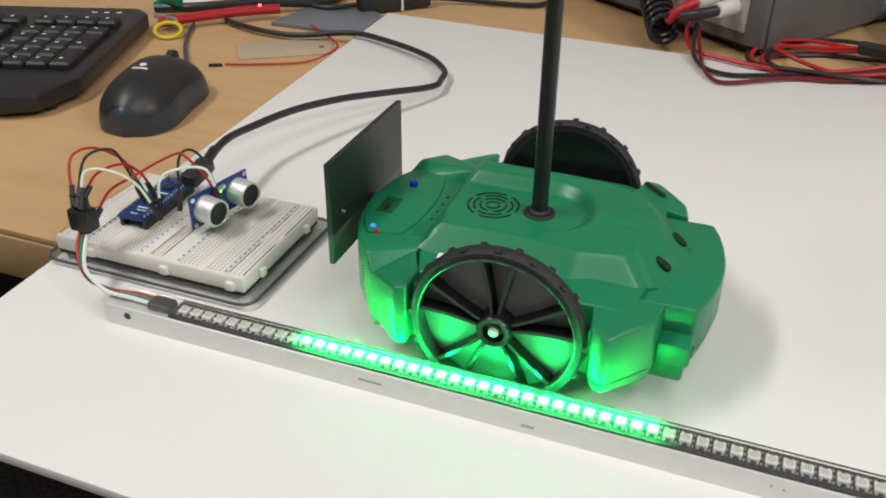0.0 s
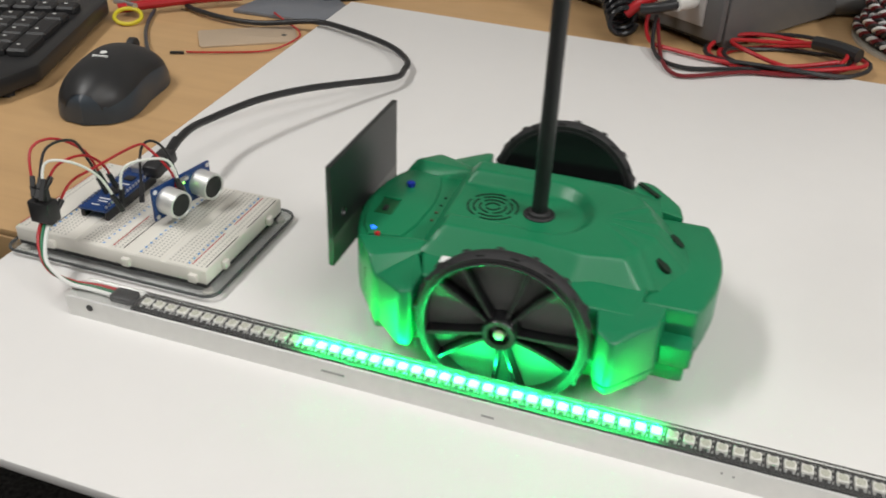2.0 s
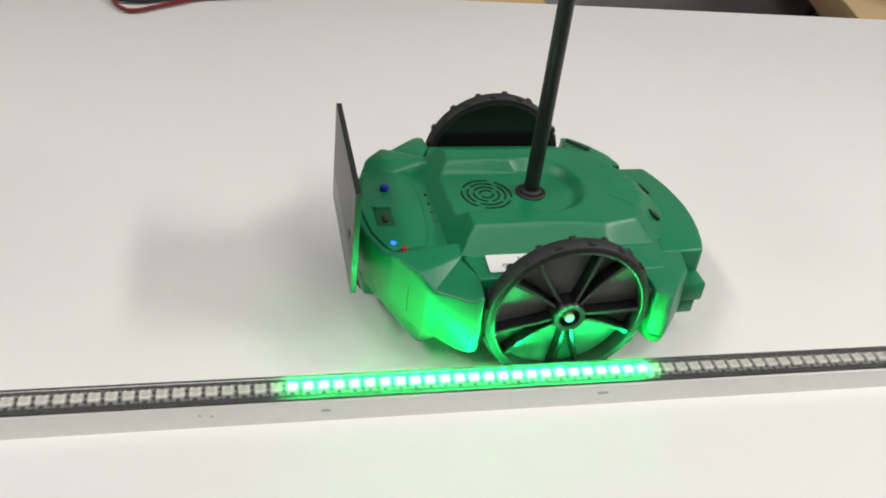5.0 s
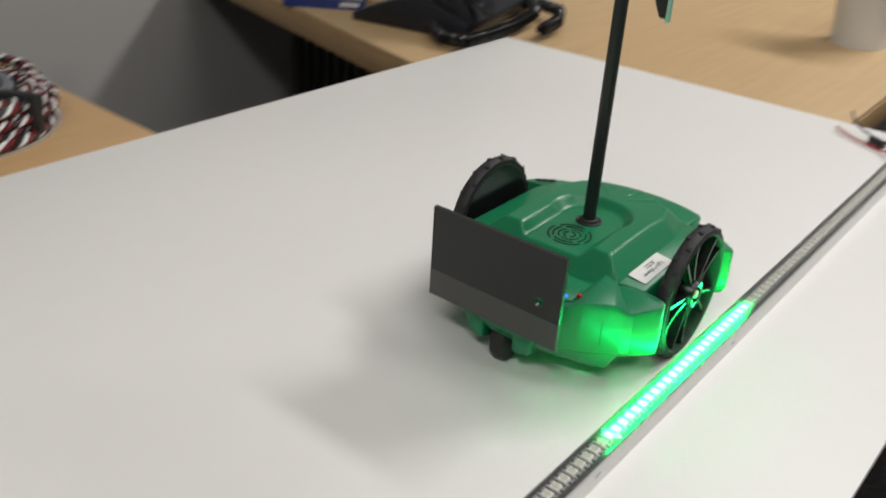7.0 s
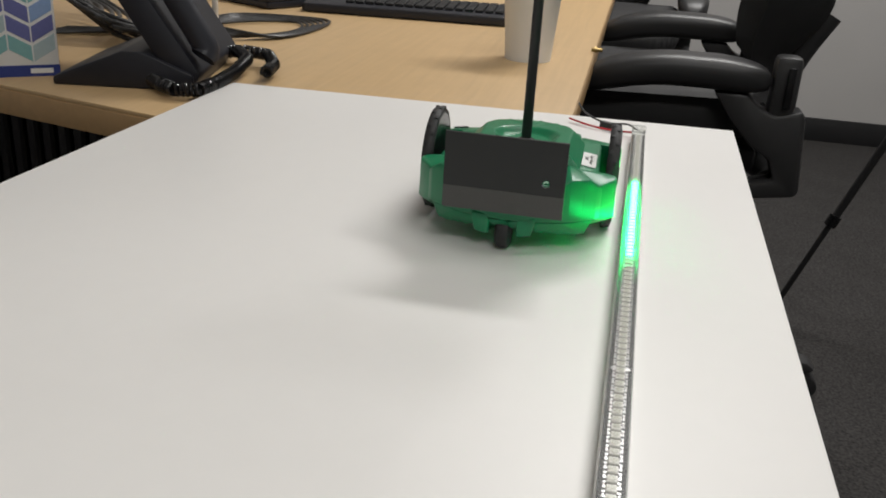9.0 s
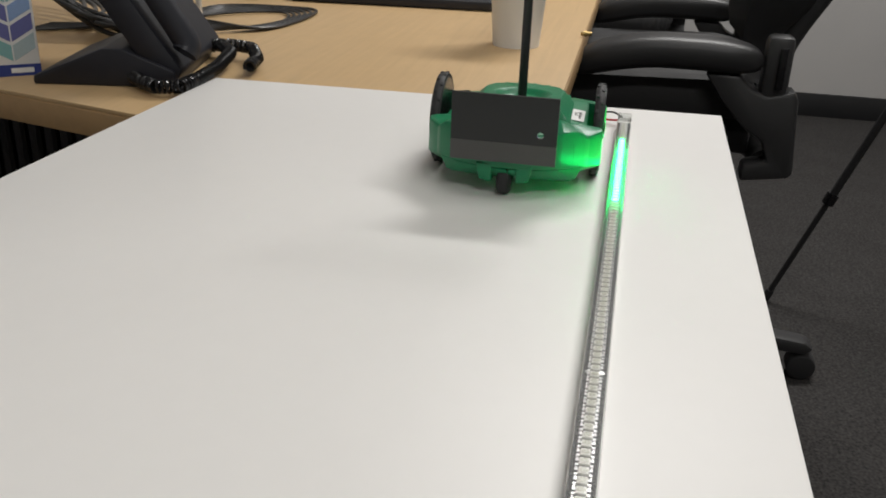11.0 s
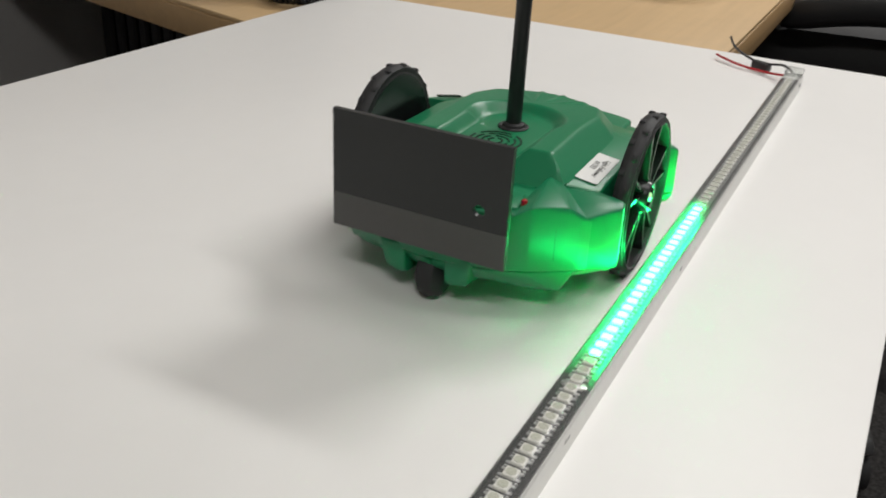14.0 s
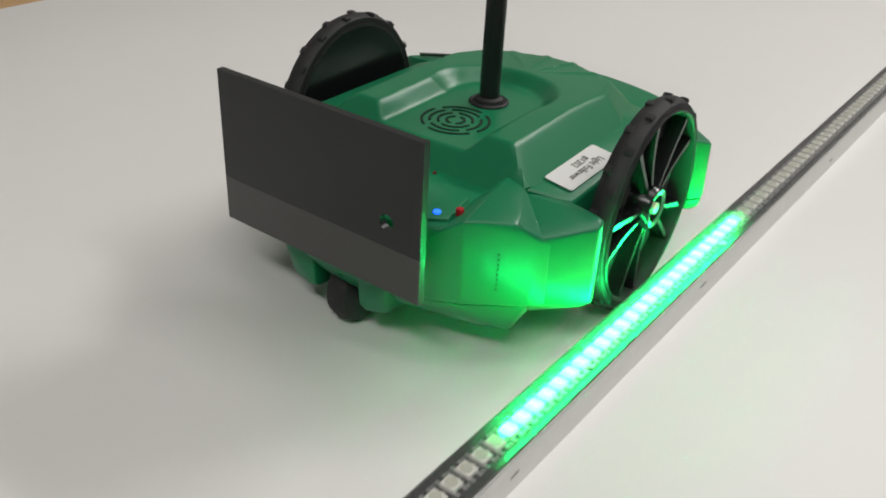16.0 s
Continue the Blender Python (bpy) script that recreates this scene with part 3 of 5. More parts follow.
# deck details
dz = 0.0546
part("dial_plate", faceted([(-88.5, 0, dz * 1000 - 1), (-87.6, 10, dz * 1000 - 1), (-85.9, 20, dz * 1000 - 1), (-82, 30, dz * 1000 - 1), (-78, 36, dz * 1000 - 1), (-61, 33, dz * 1000 - 1), (-57.6, 20, dz * 1000 - 1), (-56.2, 8, dz * 1000 - 1), (-56, 0, dz * 1000 - 1), (-88, 0, dz * 1000 + 1), (-87, 10, dz * 1000 + 1), (-85.3, 20, dz * 1000 + 1), (-81.5, 30, dz * 1000 + 1), (-77.5, 35.5, dz * 1000 + 1), (-61.5, 32.5, dz * 1000 + 1), (-58.1, 20, dz * 1000 + 1), (-56.7, 8, dz * 1000 + 1), (-56.5, 0, dz * 1000 + 1)] + [(-87.6, -10, dz * 1000 - 1), (-85.9, -20, dz * 1000 - 1), (-82, -30, dz * 1000 - 1), (-78, -36, dz * 1000 - 1), (-61, -33, dz * 1000 - 1), (-57.6, -20, dz * 1000 - 1), (-87, -10, dz * 1000 + 1), (-85.3, -20, dz * 1000 + 1), (-81.5, -30, dz * 1000 + 1), (-77.5, -35.5, dz * 1000 + 1), (-61.5, -32.5, dz * 1000 + 1), (-58.1, -20, dz * 1000 + 1)], 0.4, bmesh.new()), M_GREEN, robot, "raised rounded control plate", angle=28)
dz += 0.001
part("blue_lamp", cyl(0.0013, dz - 0.001, dz + 0.0008, 16, bevel=0.0004, m=pose(-0.0768, -0.0305, 0)), M_BLUE_LIT, robot, "small glowing blue lamp")
part("blue_button", cyl(0.0022, dz - 0.001, dz + 0.0026, 20, bevel=0.0005, m=pose(-0.0735, 0.0165, 0)), M_BLUE, robot, "blue push button")
part("red_button", cyl(0.0014, dz - 0.0030, dz + 0.0020, 20, bevel=0.0005, m=pose(-0.0725, -0.0365, 0)), M_RED, robot, "red push button")
recess = part("switch_recess", box(-0.0045, 0.0045, -0.0075, 0.0075, dz - 0.001, dz + 0.0003, 0.0003), M_GREEN_DARK, robot, "recess of a slide switch", pose(-0.0775, -0.0085, 0))
part("recess_lip", box(-0.0045, 0.0045, 0.0075, 0.0088, dz - 0.001, dz + 0.0012, 0.0004), M_GREEN, recess)
part("switch", box(-0.0012, 0.0012, -0.005, 0.0, dz, dz + 0.0012, 0.0003), M_BLACK, recess, "black slide switch")
for k in range(4):
    part("dot", cyl(0.0007, dz - 0.0012, dz - 0.0007, 10, m=pose(-0.0525, 0.012 - k * 0.008, 0.0)), M_SLOT if k < 2 else M_DARK_RED, robot)
for k in range(8):
    part("sensor_hole", cyl(0.00028, 0, 0.0008, 8, m=pose(-0.0725, -0.0522, 0.033 + k * 0.0019, 90, 0, -38)), M_GREEN_DARK, robot)
for sy in (-1, 1):
    ex, ey = 0.0662 + sy * 0.002, sy * 0.0120 - 0.004
    nrm = Vector((0.60, 0.0, 0.80))
    rot = nrm.to_track_quat("Z", "Y").to_matrix().to_4x4()
    part("eye", cyl(0.0042, -0.002, 0.0006, 24, m=Matrix.Translation((ex, ey, shell_height(ex, ey) + 0.0003)) @ rot @ Matrix.Diagonal((0.72, 1.1, 1, 1))), M_SLOT, robot, "dark oval sensor eye")
    if sy > 0:
        part("fin_slot", box(-0.0075, 0.0075, -0.0013, 0.0013, 0.0, 0.0008), M_SLOT, robot, "dark slot", pose(0.0490, sy * 0.0610, 0.0540, 0, 6, -sy * 38))
    hitch = part("hitch", box(0.069, 0.0840, sy * 0.0450 - 0.006, sy * 0.0450 + 0.006, 0.0255, 0.0370, 0.0016), M_GREEN, robot, "moulded green hitch")
    part("hitch_block", box(0.066, 0.0820, sy * 0.0430 - 0.006, sy * 0.0430 + 0.006, 0.0160, 0.0252, 0.0016), M_GREEN, hitch)
    part("hitch_hole", cyl(0.0030, 0.0, 0.0006, 16, m=pose(0.0838, sy * 0.0450, 0.0315, 0, 90)), M_SLOT, hitch)
    part("foot", faceted([(-90, 10, 30), (-90, 24, 30), (-64, 10, 30), (-64, 24, 30), (-88, 10, 13), (-87, 21, 15), (-66, 10, 11), (-66, 21, 12)], 1.5, bmesh.new(), (sy,)), M_GREEN, robot, "green caster bracket", pose(0, 0.003, 0))
caster = part("caster", lathe([(0.0001, -0.006), (0.0095, -0.006), (0.0125, -0.004), (0.0135, 0), (0.0125, 0.004), (0.0095, 0.006), (0.0001, 0.006)], 32), M_RUBBER, robot, "black caster wheel")
caster.matrix_local = pose(-0.0765, 0.003, 0.0135, 90)

# paper label with its writing
lab = part("label", slab(rounded(-0.0180, 0.0180, -0.0056, 0.0056, 0.0012), 0, 0.0003), M_PAPER, robot, "white paper label with black print")
lab.matrix_local = pose(-0.0180, -0.0520, 0.0571, 8.6)


def lettering(word, size, m, parent, name="writing"):
    cu = bpy.data.curves.new(name, "FONT")
    cu.body, cu.size, cu.align_x, cu.align_y, cu.extrude = word, size, "CENTER", "CENTER", 0.00003
    ob = new("text_curve", cu)
    dg = bpy.context.evaluated_depsgraph_get()
    me = bpy.data.meshes.new_from_object(ob.evaluated_get(dg))
    bpy.data.objects.remove(ob)
    me.materials.clear()
    me.materials.append(M_INK)
    o = new(name, me)
    o.parent = parent
    o.matrix_local = m
    return o


lettering("Light Follower", 0.0040, pose(0.0, -0.0016, 0.0004, 0, 0, 180), lab)
lettering("#1202", 0.0040, pose(0.002, 0.0022, 0.0004, 0, 0, 180), lab)

# wheels
R = 0.0410
WHEEL_Y = {-1: -0.0690, 1: 0.0715}


def build_wheel(sy):
    w = part("wheel", lathe([(0.0368, -0.0030), (0.0394, -0.0032), (R - 0.0006, -0.0018), (R, 0.0006), (R - 0.0006, 0.0030), (0.0394, 0.0046), (0.0368, 0.0045), (0.0360, 0), (0.0368, -0.0030)], 72), M_RUBBER, robot, "spoked black wheel with a knobbed tyre")
    w.matrix_local = pose(0.0, WHEEL_Y[sy], R, 90 if sy < 0 else -90)
    for k in range(32):
        a = 2 * math.pi * k / 32
        part("lug", box(-0.0012, 0.0006, -0.0016, 0.0016, 0.0010, 0.0040, 0.0004, 1), M_RUBBER, w, "", pose(0, 0, 0, 0, 0, math.degrees(a)) @ pose(R - 0.0002, 0, -0.0038 * (k % 2)))
    part("rim", lathe([(0.0356, -0.0036), (0.0370, -0.0036), (0.0370, 0.0050), (0.0364, 0.0055), (0.0358, 0.0050), (0.0356, 0.003), (0.0356, -0.0036)], 72), M_BLACK, w, "glossy black rim")
    for k in range(5):
        for s, d in ((-1, 12), (1, 12)):
            t = bmesh.new()
            prev = None
            for j in range(9):
                u = j / 8
                r = 0.0070 + u * 0.0290
                off = s * (0.0016 + 0.0062 * u ** 1.4)
                wd = 0.0011 + 0.0006 * u
                z1, z0 = 0.0042 - 0.0005 * math.sin(u * 3.1), -0.002
                ring = [t.verts.new((r, off + e * wd, z)) for e, z in ((-1, z0), (1, z0), (0.6, z1), (-0.6, z1))]
                if prev:
                    for q in range(4):
                        t.faces.new((prev[q], prev[(q + 1) % 4], ring[(q + 1) % 4], ring[q]))
                else:
                    t.faces.new(ring)
                prev = ring
            t.faces.new(prev)
            part("spoke", t, M_GLOSS, w, "", pose(0, 0, 0, 0, 0, 72 * k + 90))
    part("hub", lathe([(0.0001, 0.0030), (0.0050, 0.0030), (0.0052, 0.0062), (0.0074, 0.0066), (0.0082, 0.0055), (0.0086, -0.003)], 40), M_GLOSS, w, "black wheel hub")
    part("hub_bolt", cyl(0.0026, 0.0028, 0.0066, 6, bevel=0.0006), M_BRASS, w, "pale metal axle end")
    # near web gets the grey with the strip's light painted in, far one plain black
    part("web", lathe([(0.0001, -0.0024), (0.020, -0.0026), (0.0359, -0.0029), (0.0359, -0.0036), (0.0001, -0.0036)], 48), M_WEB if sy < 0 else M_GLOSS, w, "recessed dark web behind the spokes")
    return w


wheels = [(build_wheel(-1), -1), (build_wheel(1), 1)]

# ---- breadboard and what is plugged into it ----
BZ = 0.0165
rig = thing("breadboard", "white solderless breadboard with printed red and blue rails", "breadboard")
bp_ = part("base_plate", slab(rounded(-0.116, 0.020, 0.027, 0.125, 0.008), 0.0022, 0.0052, 0.0006), M_SMOKE, rig, "clear plastic base plate")
bp_.visible_shadow = False
ring_ = [Vector((x, y, 0.0036)) for x, y in rounded(-0.116, 0.020, 0.027, 0.125, 0.008)]
part("plate_edge", tube(ring_ + ring_[:1], 0.0009, 6, smooth=1, closed_ends=False), M_PLATE_EDGE, rig, "dark cut edge of the plate")
for fx in (-0.108, 0.012):
    for fy in (0.035, 0.117):
        part("rubber_foot", cyl(0.003, 0, 0.0023, 16, m=pose(fx, fy, 0)), M_BREAD, rig, "pale rubber foot")
part("backing", box(-0.109, 0.013, 0.033, 0.117, 0.0052, 0.0075), M_BLACK, rig, "dark backing")
body = part("body", box(-0.1098, 0.0138, 0.0325, 0.1175, 0.0075, BZ - 0.0004, 0.0008), M_BREAD, rig, "off-white plastic body")
for x0, x1 in ((-0.1092, -0.0895), (-0.0890, -0.0702), (-0.0672, -0.0480), (-0.0475, -0.0290), (-0.0285, -0.0145), (-0.0115, 0.0015), (0.0020, 0.0132)):
    part("block", box(x0, x1, 0.033, 0.117, BZ - 0.003, BZ, 0.0004), M_BREAD, body)
for tx in (-0.085, -0.036, 0.006):
    part("lug", box(tx - 0.0025, tx + 0.0025, 0.0300, 0.0330, 0.0085, BZ - 0.003, 0.0006), M_BREAD, body)
for ty in (0.050, 0.100):
    part("lug", box(0.0135, 0.0165, ty - 0.0025, ty + 0.0025, 0.0085, BZ - 0.003, 0.0006), M_BREAD, body)
holes = bmesh.new()
for i in range(34):
    for x0, x1, n in ((-0.1075, -0.1045, 2), (-0.0880, -0.0778, 5), (-0.0650, -0.0548, 5), (-0.0450, -0.0420, 2), (-0.0270, -0.0168, 5), (-0.0098, 0.0004, 5), (0.0065, 0.0095, 2)):
        for k in range(n):
            hx, hy = x0 + (x1 - x0) * k / (n - 1), 0.036 + i * 0.00237
            box(hx - 0.0005, hx + 0.0005, hy - 0.0005, hy + 0.0005, BZ - 0.0005, BZ + 0.0001, 0, 1, holes)
tagged(part("socket_grid", holes, M_HOLE, rig, "rows of small square sockets"), kind="stuff")
for lx, m in ((-0.1088, M_RED), (-0.0905, M_INK), (-0.0465, M_RED), (-0.0395, M_INK), (0.0035, M_RED), (0.0120, M_INK)):
    for a, b in ((0.036, 0.070), (0.080, 0.114)):
        part("rail_line", box(lx - 0.0003, lx + 0.0003, a, b, BZ - 0.0002, BZ + 0.0001), m, rig, "printed rail line")
for lx in (-0.0895, -0.0530, -0.0290, 0.0012):
    for k in range(17):
        part("row_mark", box(lx - 0.0006, lx + 0.0006, 0.036 + k * 0.0047, 0.0374 + k * 0.0047, BZ - 0.0002, BZ + 0.0001), M_BLUE_INK, rig)

nano = thing("microcontroller", "small blue circuit board plugged into the breadboard", "circuit board", pose(-0.0740, 0.0810, 0.0225, 0, 0, 2))
part("circuit_board", box(-0.009, 0.009, -0.0265, 0.0265, 0, 0.0016, 0.0002), M_PCB_BLUE, nano, "blue circuit board")
for sx in (-0.0078, 0.0078):
    part("header", box(sx - 0.0012, sx + 0.0012, -0.025, 0.025, -0.0058, 0, 0.0002), M_BLACK, nano, "black pin header")
    for k in range(17):
        part("pin", box(sx - 0.0005, sx + 0.0005, -0.0243 + k * 0.003, -0.0231 + k * 0.003, -0.001, 0.0032), M_SOLDER, nano, "tin pin")
part("chip", box(-0.004, 0.004, -0.008, 0.001, 0.0016, 0.0027, 0.0002), M_BLACK, nano, "black chip")
part("chip", box(-0.003, 0.003, 0.009, 0.014, 0.0016, 0.0026, 0.0002), M_BLACK, nano)
part("usb_socket", box(-0.0038, 0.0038, 0.019, 0.0275, 0.0016, 0.0055, 0.0004), M_SOLDER, nano, "metal socket")
for k, (bx, by, w, h) in enumerate(((0, -0.014, 0.007, 0.0012), (0.001, -0.017, 0.006, 0.001), (0, 0.005, 0.008, 0.0011), (-0.001, -0.0215, 0.005, 0.001))):
    part("print_mark", box(bx - w / 2, bx + w / 2, by - h / 2, by + h / 2, 0.0016, 0.0017), M_PAPER, nano, "white printed bar")

sensor = thing("distance_sensor", "blue ultrasonic sensor board with two silver cans", "sensor", pose(-0.0310, 0.0830, 0.0205, 0, 0, -12))
part("circuit_board", box(-0.0008, 0.0008, -0.0225, 0.0225, 0, 0.020, 0.0002), M_PCB_BLUE, sensor, "blue circuit board")
for sy in (-0.0130, 0.0130):
    can = part("can", lathe([(0.0080, 0), (0.0080, 0.0105), (0.0078, 0.0118), (0.0070, 0.0120), (0.0066, 0.0112)], 40, m=pose(0.0008, sy, 0.010, 0, 90)), M_ALU, sensor, "silver metal can")
    part("mesh", lathe([(0.0001, 0.0106), (0.0067, 0.0110)], 32, m=pose(0.0008, sy, 0.010, 0, 90)), M_MESH, sensor, "dark gauze front")
for sy in (-0.0205, 0.0205):
    for z in (0.0020, 0.0180):
        part("rivet", cyl(0.0014, 0, 0.0003, 16, m=pose(0.0008, sy, z, 0, 90)), M_SOLDER, sensor, "plated hole")
part("lamp", box(0.0008, 0.0018, -0.0008, 0.0008, 0.0145, 0.0157), M_GREEN_LIT, sensor, "tiny glowing green lamp")
part("crystal", box(0.0008, 0.0034, -0.0035, 0.0035, 0.0165, 0.0190, 0.0008), M_SOLDER, sensor, "silver crystal can")
for k in range(4):
    part("pin", box(-0.0012, -0.0006, -0.0042 + k * 0.00254, -0.0036 + k * 0.00254, -0.006, 0.003), M_SOLDER, sensor, "tin pin")
part("header", box(-0.0025, -0.0002, -0.0055, 0.0055, -0.0035, 0.0005, 0.0003), M_BLACK, sensor)


def wire(pts, material, label, r=0.0008):
    t = thing("jumper_wire", label, "wire")
    part("insulation", tube(pts, r, 8), material, t)
    for p, q in ((pts[0], pts[1]), (pts[-1], pts[-2])):
        d = (Vector(q) - Vector(p)).normalized()
        m = Matrix.Translation(p) @ d.to_track_quat("Z", "Y").to_matrix().to_4x4()
        part("sleeve_end", box(-0.0013, 0.0013, -0.0013, 0.0013, -0.006, 0.006, 0.0003, m and 1), M_BLACK, t, "black plug end", m)
    return t


CX, CY = -0.0800, 0.0270
wire([(CX - 0.004, CY, 0.0499), (CX - 0.012, CY + 0.012, 0.0648), (CX - 0.008, CY + 0.026, 0.0660), (-0.080, 0.066, 0.0536), (-0.0770, 0.0720, 0.0340)], M_RED, "thin red jumper wire arching to the breadboard")
wire([(CX, CY, 0.0499), (CX - 0.004, CY + 0.014, 0.0654), (CX + 0.002, CY + 0.028, 0.0660), (-0.076, 0.062, 0.0524), (-0.0740, 0.0680, 0.0320)], M_BLACK, "thin black jumper wire arching to the breadboard")
wire([(CX + 0.003, CY - 0.001, 0.0499), (CX + 0.000, CY + 0.008, 0.0611), (CX + 0.012, CY + 0.014, 0.0611), (-0.058, 0.048, 0.0512), (-0.0520, 0.0520, 0.0340)], M_WHITE, "thin white jumper wire arching to the breadboard")
wire([(CX + 0.002, CY + 0.003, 0.0499), (CX + 0.002, CY + 0.014, 0.0574), (CX + 0.006, CY + 0.030, 0.0567), (-0.071, 0.068, 0.0462), (-0.0695, 0.072, 0.0340)], M_RED, "thin red jumper wire near the blue board")
wire([(CX + 0.005, CY + 0.004, 0.0360), (CX + 0.006, CY + 0.016, 0.0462), (-0.070, 0.058, 0.0487), (-0.0590, 0.083, 0.0536), (-0.050, 0.083, 0.0536), (-0.034, 0.080, 0.0419), (-0.028, 0.074, 0.0300)], M_RED, "red jumper wire looping to the sensor")
wire([(-0.0520, 0.0560, 0.0340), (-0.052, 0.060, 0.0499), (-0.046, 0.068, 0.0536), (-0.034, 0.078, 0.0512), (-0.0270, 0.0765, 0.0360)], M_WHITE, "white jumper wire looping to the sensor")
wire([(-0.0490, 0.070, 0.0320), (-0.0550, 0.082, 0.0512), (-0.051, 0.088, 0.0561), (-0.040, 0.086, 0.0512), (-0.0270, 0.0790, 0.0320)], M_BLACK, "black jumper wire looping to the sensor")
plug = thing("strip_plug", "black plug with red, green and white leads", "connector")
for k, dx in enumerate((-0.0035, 0, 0.0035)):
    part("socket", box(CX + dx - 0.0015, CX + dx + 0.0015, CY - 0.0016, CY + 0.0016, 0.040, 0.051, 0.0003), M_BLACK, plug)
part("housing", box(CX - 0.0068, CX + 0.0068, CY - 0.0045, CY + 0.0045, 0.030, 0.043, 0.0012), M_BLACK, plug, "black plug housing")
for k, (m, dx) in enumerate(((M_RED, -0.0024), (M_WIRE_GREEN, 0.0), (M_PAPER, 0.0024))):
    part("lead", tube([(CX + dx, CY, 0.031), (CX + dx + 0.002, CY - 0.008, 0.024), (-0.0700 + dx, 0.0100 - k * 0.001, 0.019), (-0.0600 + dx, 0.0045 - k * 0.001, 0.0145 + k * 0.001), (-0.045, 0.0015 - k * 0.0018, 0.0145 + k * 0.0006), (-0.030, 0.0030 - k * 0.0022, H - 0.0012), (-0.008, 0.0028 - k * 0.0026, H - 0.0015)], 0.0011, 8), m, plug)
part("shrink", box(-0.020, -0.007, -0.0045, 0.0045, H - 0.0034, H + 0.0006, 0.0012), M_BLACK, strip, "black heat-shrink over the soldered end")

usb = thing("usb_cable", "black cable from the circuit board to an adapter", "cable")
part("plug", box(-0.0055, 0.0055, -0.011, 0.011, -0.004, 0.004, 0.0015), M_BLACK, usb, "moulded black plug", pose(-0.0625, 0.1075, 0.030, 8, 0, 0))
part("strain_relief", tube([(-0.0635, 0.117, 0.031), (-0.066, 0.132, 0.034)], 0.0032, 12, smooth=4), M_BLACK, usb)
part("cord", tube([(-0.0635, 0.117, 0.031), (-0.0672, 0.145, 0.034), (-0.0687, 0.1754, 0.030), (-0.0577, 0.2188, 0.028), (-0.0414, 0.2578, 0.024), (-0.0248, 0.2925, 0.018), (-0.0007, 0.3391, 0.010), (-0.0010, 0.362, 0.008), (-0.0070, 0.384, 0.008), (-0.0352, 0.4117, 0.008), (-0.0853, 0.4366, 0.007), (-0.1265, 0.4487, 0.005), (-0.1801, 0.4360, 0.0), (-0.2346, 0.4409, -0.0005), (-0.28, 0.47, -0.002), (-0.30, 0.56, -0.003)], 0.0026, 12, smooth=8), M_BLACK, usb)

# ---- the left desk ----
D = -BT
mouse = thing("mouse", "black and dark grey computer mouse on the desk", "mouse", pose(-0.203, 0.250, D, 0, 0, 12))


def mouse_top(v):
    return 0.039 * max(0.0, 1 - abs((v + 0.08) / 1.08) ** 2.3) ** 0.60


def mouse_shape(grow, z_lo):
    t = bmesh.new()
    prev = None
    for i in range(25):
        v = -1 + 2 * i / 24
        ring = []
        for j in range(33):
            a = math.pi * j / 32
            w = grow * (0.0335 - 0.003 * math.cos(v * 2.2 + 0.2) ** 2) * math.sqrt(max(0.0, 1 - abs(v) ** 3.4))
            top = mouse_top(v)
            z = max(top * math.sin(a) ** 0.75, z_lo)
            ring.append(t.verts.new((w * math.cos(a), v * 0.058 * grow, z)))
        if prev:
            for j in range(32):
                t.faces.new((prev[j], prev[j + 1], ring[j + 1], ring[j]))
        prev = ring
    return t


part("base", mouse_shape(1.0, 0.001), M_MOUSE_GREY, mouse, "dark grey side and rim", angle=60)
cap = bmesh.new()
prev = None
for i in range(21):
    v = -0.93 + 1.88 * i / 20
    ring = []
    for j in range(21):
        a = math.pi * (0.13 + 0.74 * j / 20)
        w = (0.0335 - 0.003 * math.cos(v * 2.2 + 0.2) ** 2) * math.sqrt(max(0.0, 1 - abs(v) ** 3.4))
        top = mouse_top(v) + 0.0006
        ring.append(cap.verts.new((w * math.cos(a) * 0.995, v * 0.0580, top * math.sin(a) ** 0.75 + 0.0004)))
    if prev:
        for j in range(20):
            cap.faces.new((prev[j], prev[j + 1], ring[j + 1], ring[j]))
    prev = ring
part("top_cover", cap, M_BLACK, mouse, "satin black top cover", angle=60)
part("scroll_wheel", cyl(0.008, -0.003, 0.003, 24, bevel=0.001, m=pose(0, 0.040, 0.0265, 0, 90)), M_RUBBER, mouse, "black scroll wheel")
part("emblem", cyl(0.0028, 0, 0.0004, 20, m=pose(0.000, -0.010, 0.0402, 2)), M_PAPER, mouse, "small pale emblem")
part("emblem_bar", box(-0.006, 0.006, -0.0170, -0.0152, 0.0390, 0.0401), M_PAPER, mouse)
part("cord", tube([(0, 0.056, 0.008), (-0.004, 0.075, 0.006), (-0.022, 0.112, 0.004), (-0.036, 0.145, 0.003), (-0.044, 0.172, 0.003), (-0.050, 0.20, 0.003)], 0.0018, 8), M_MOUSE_GREY, mouse)

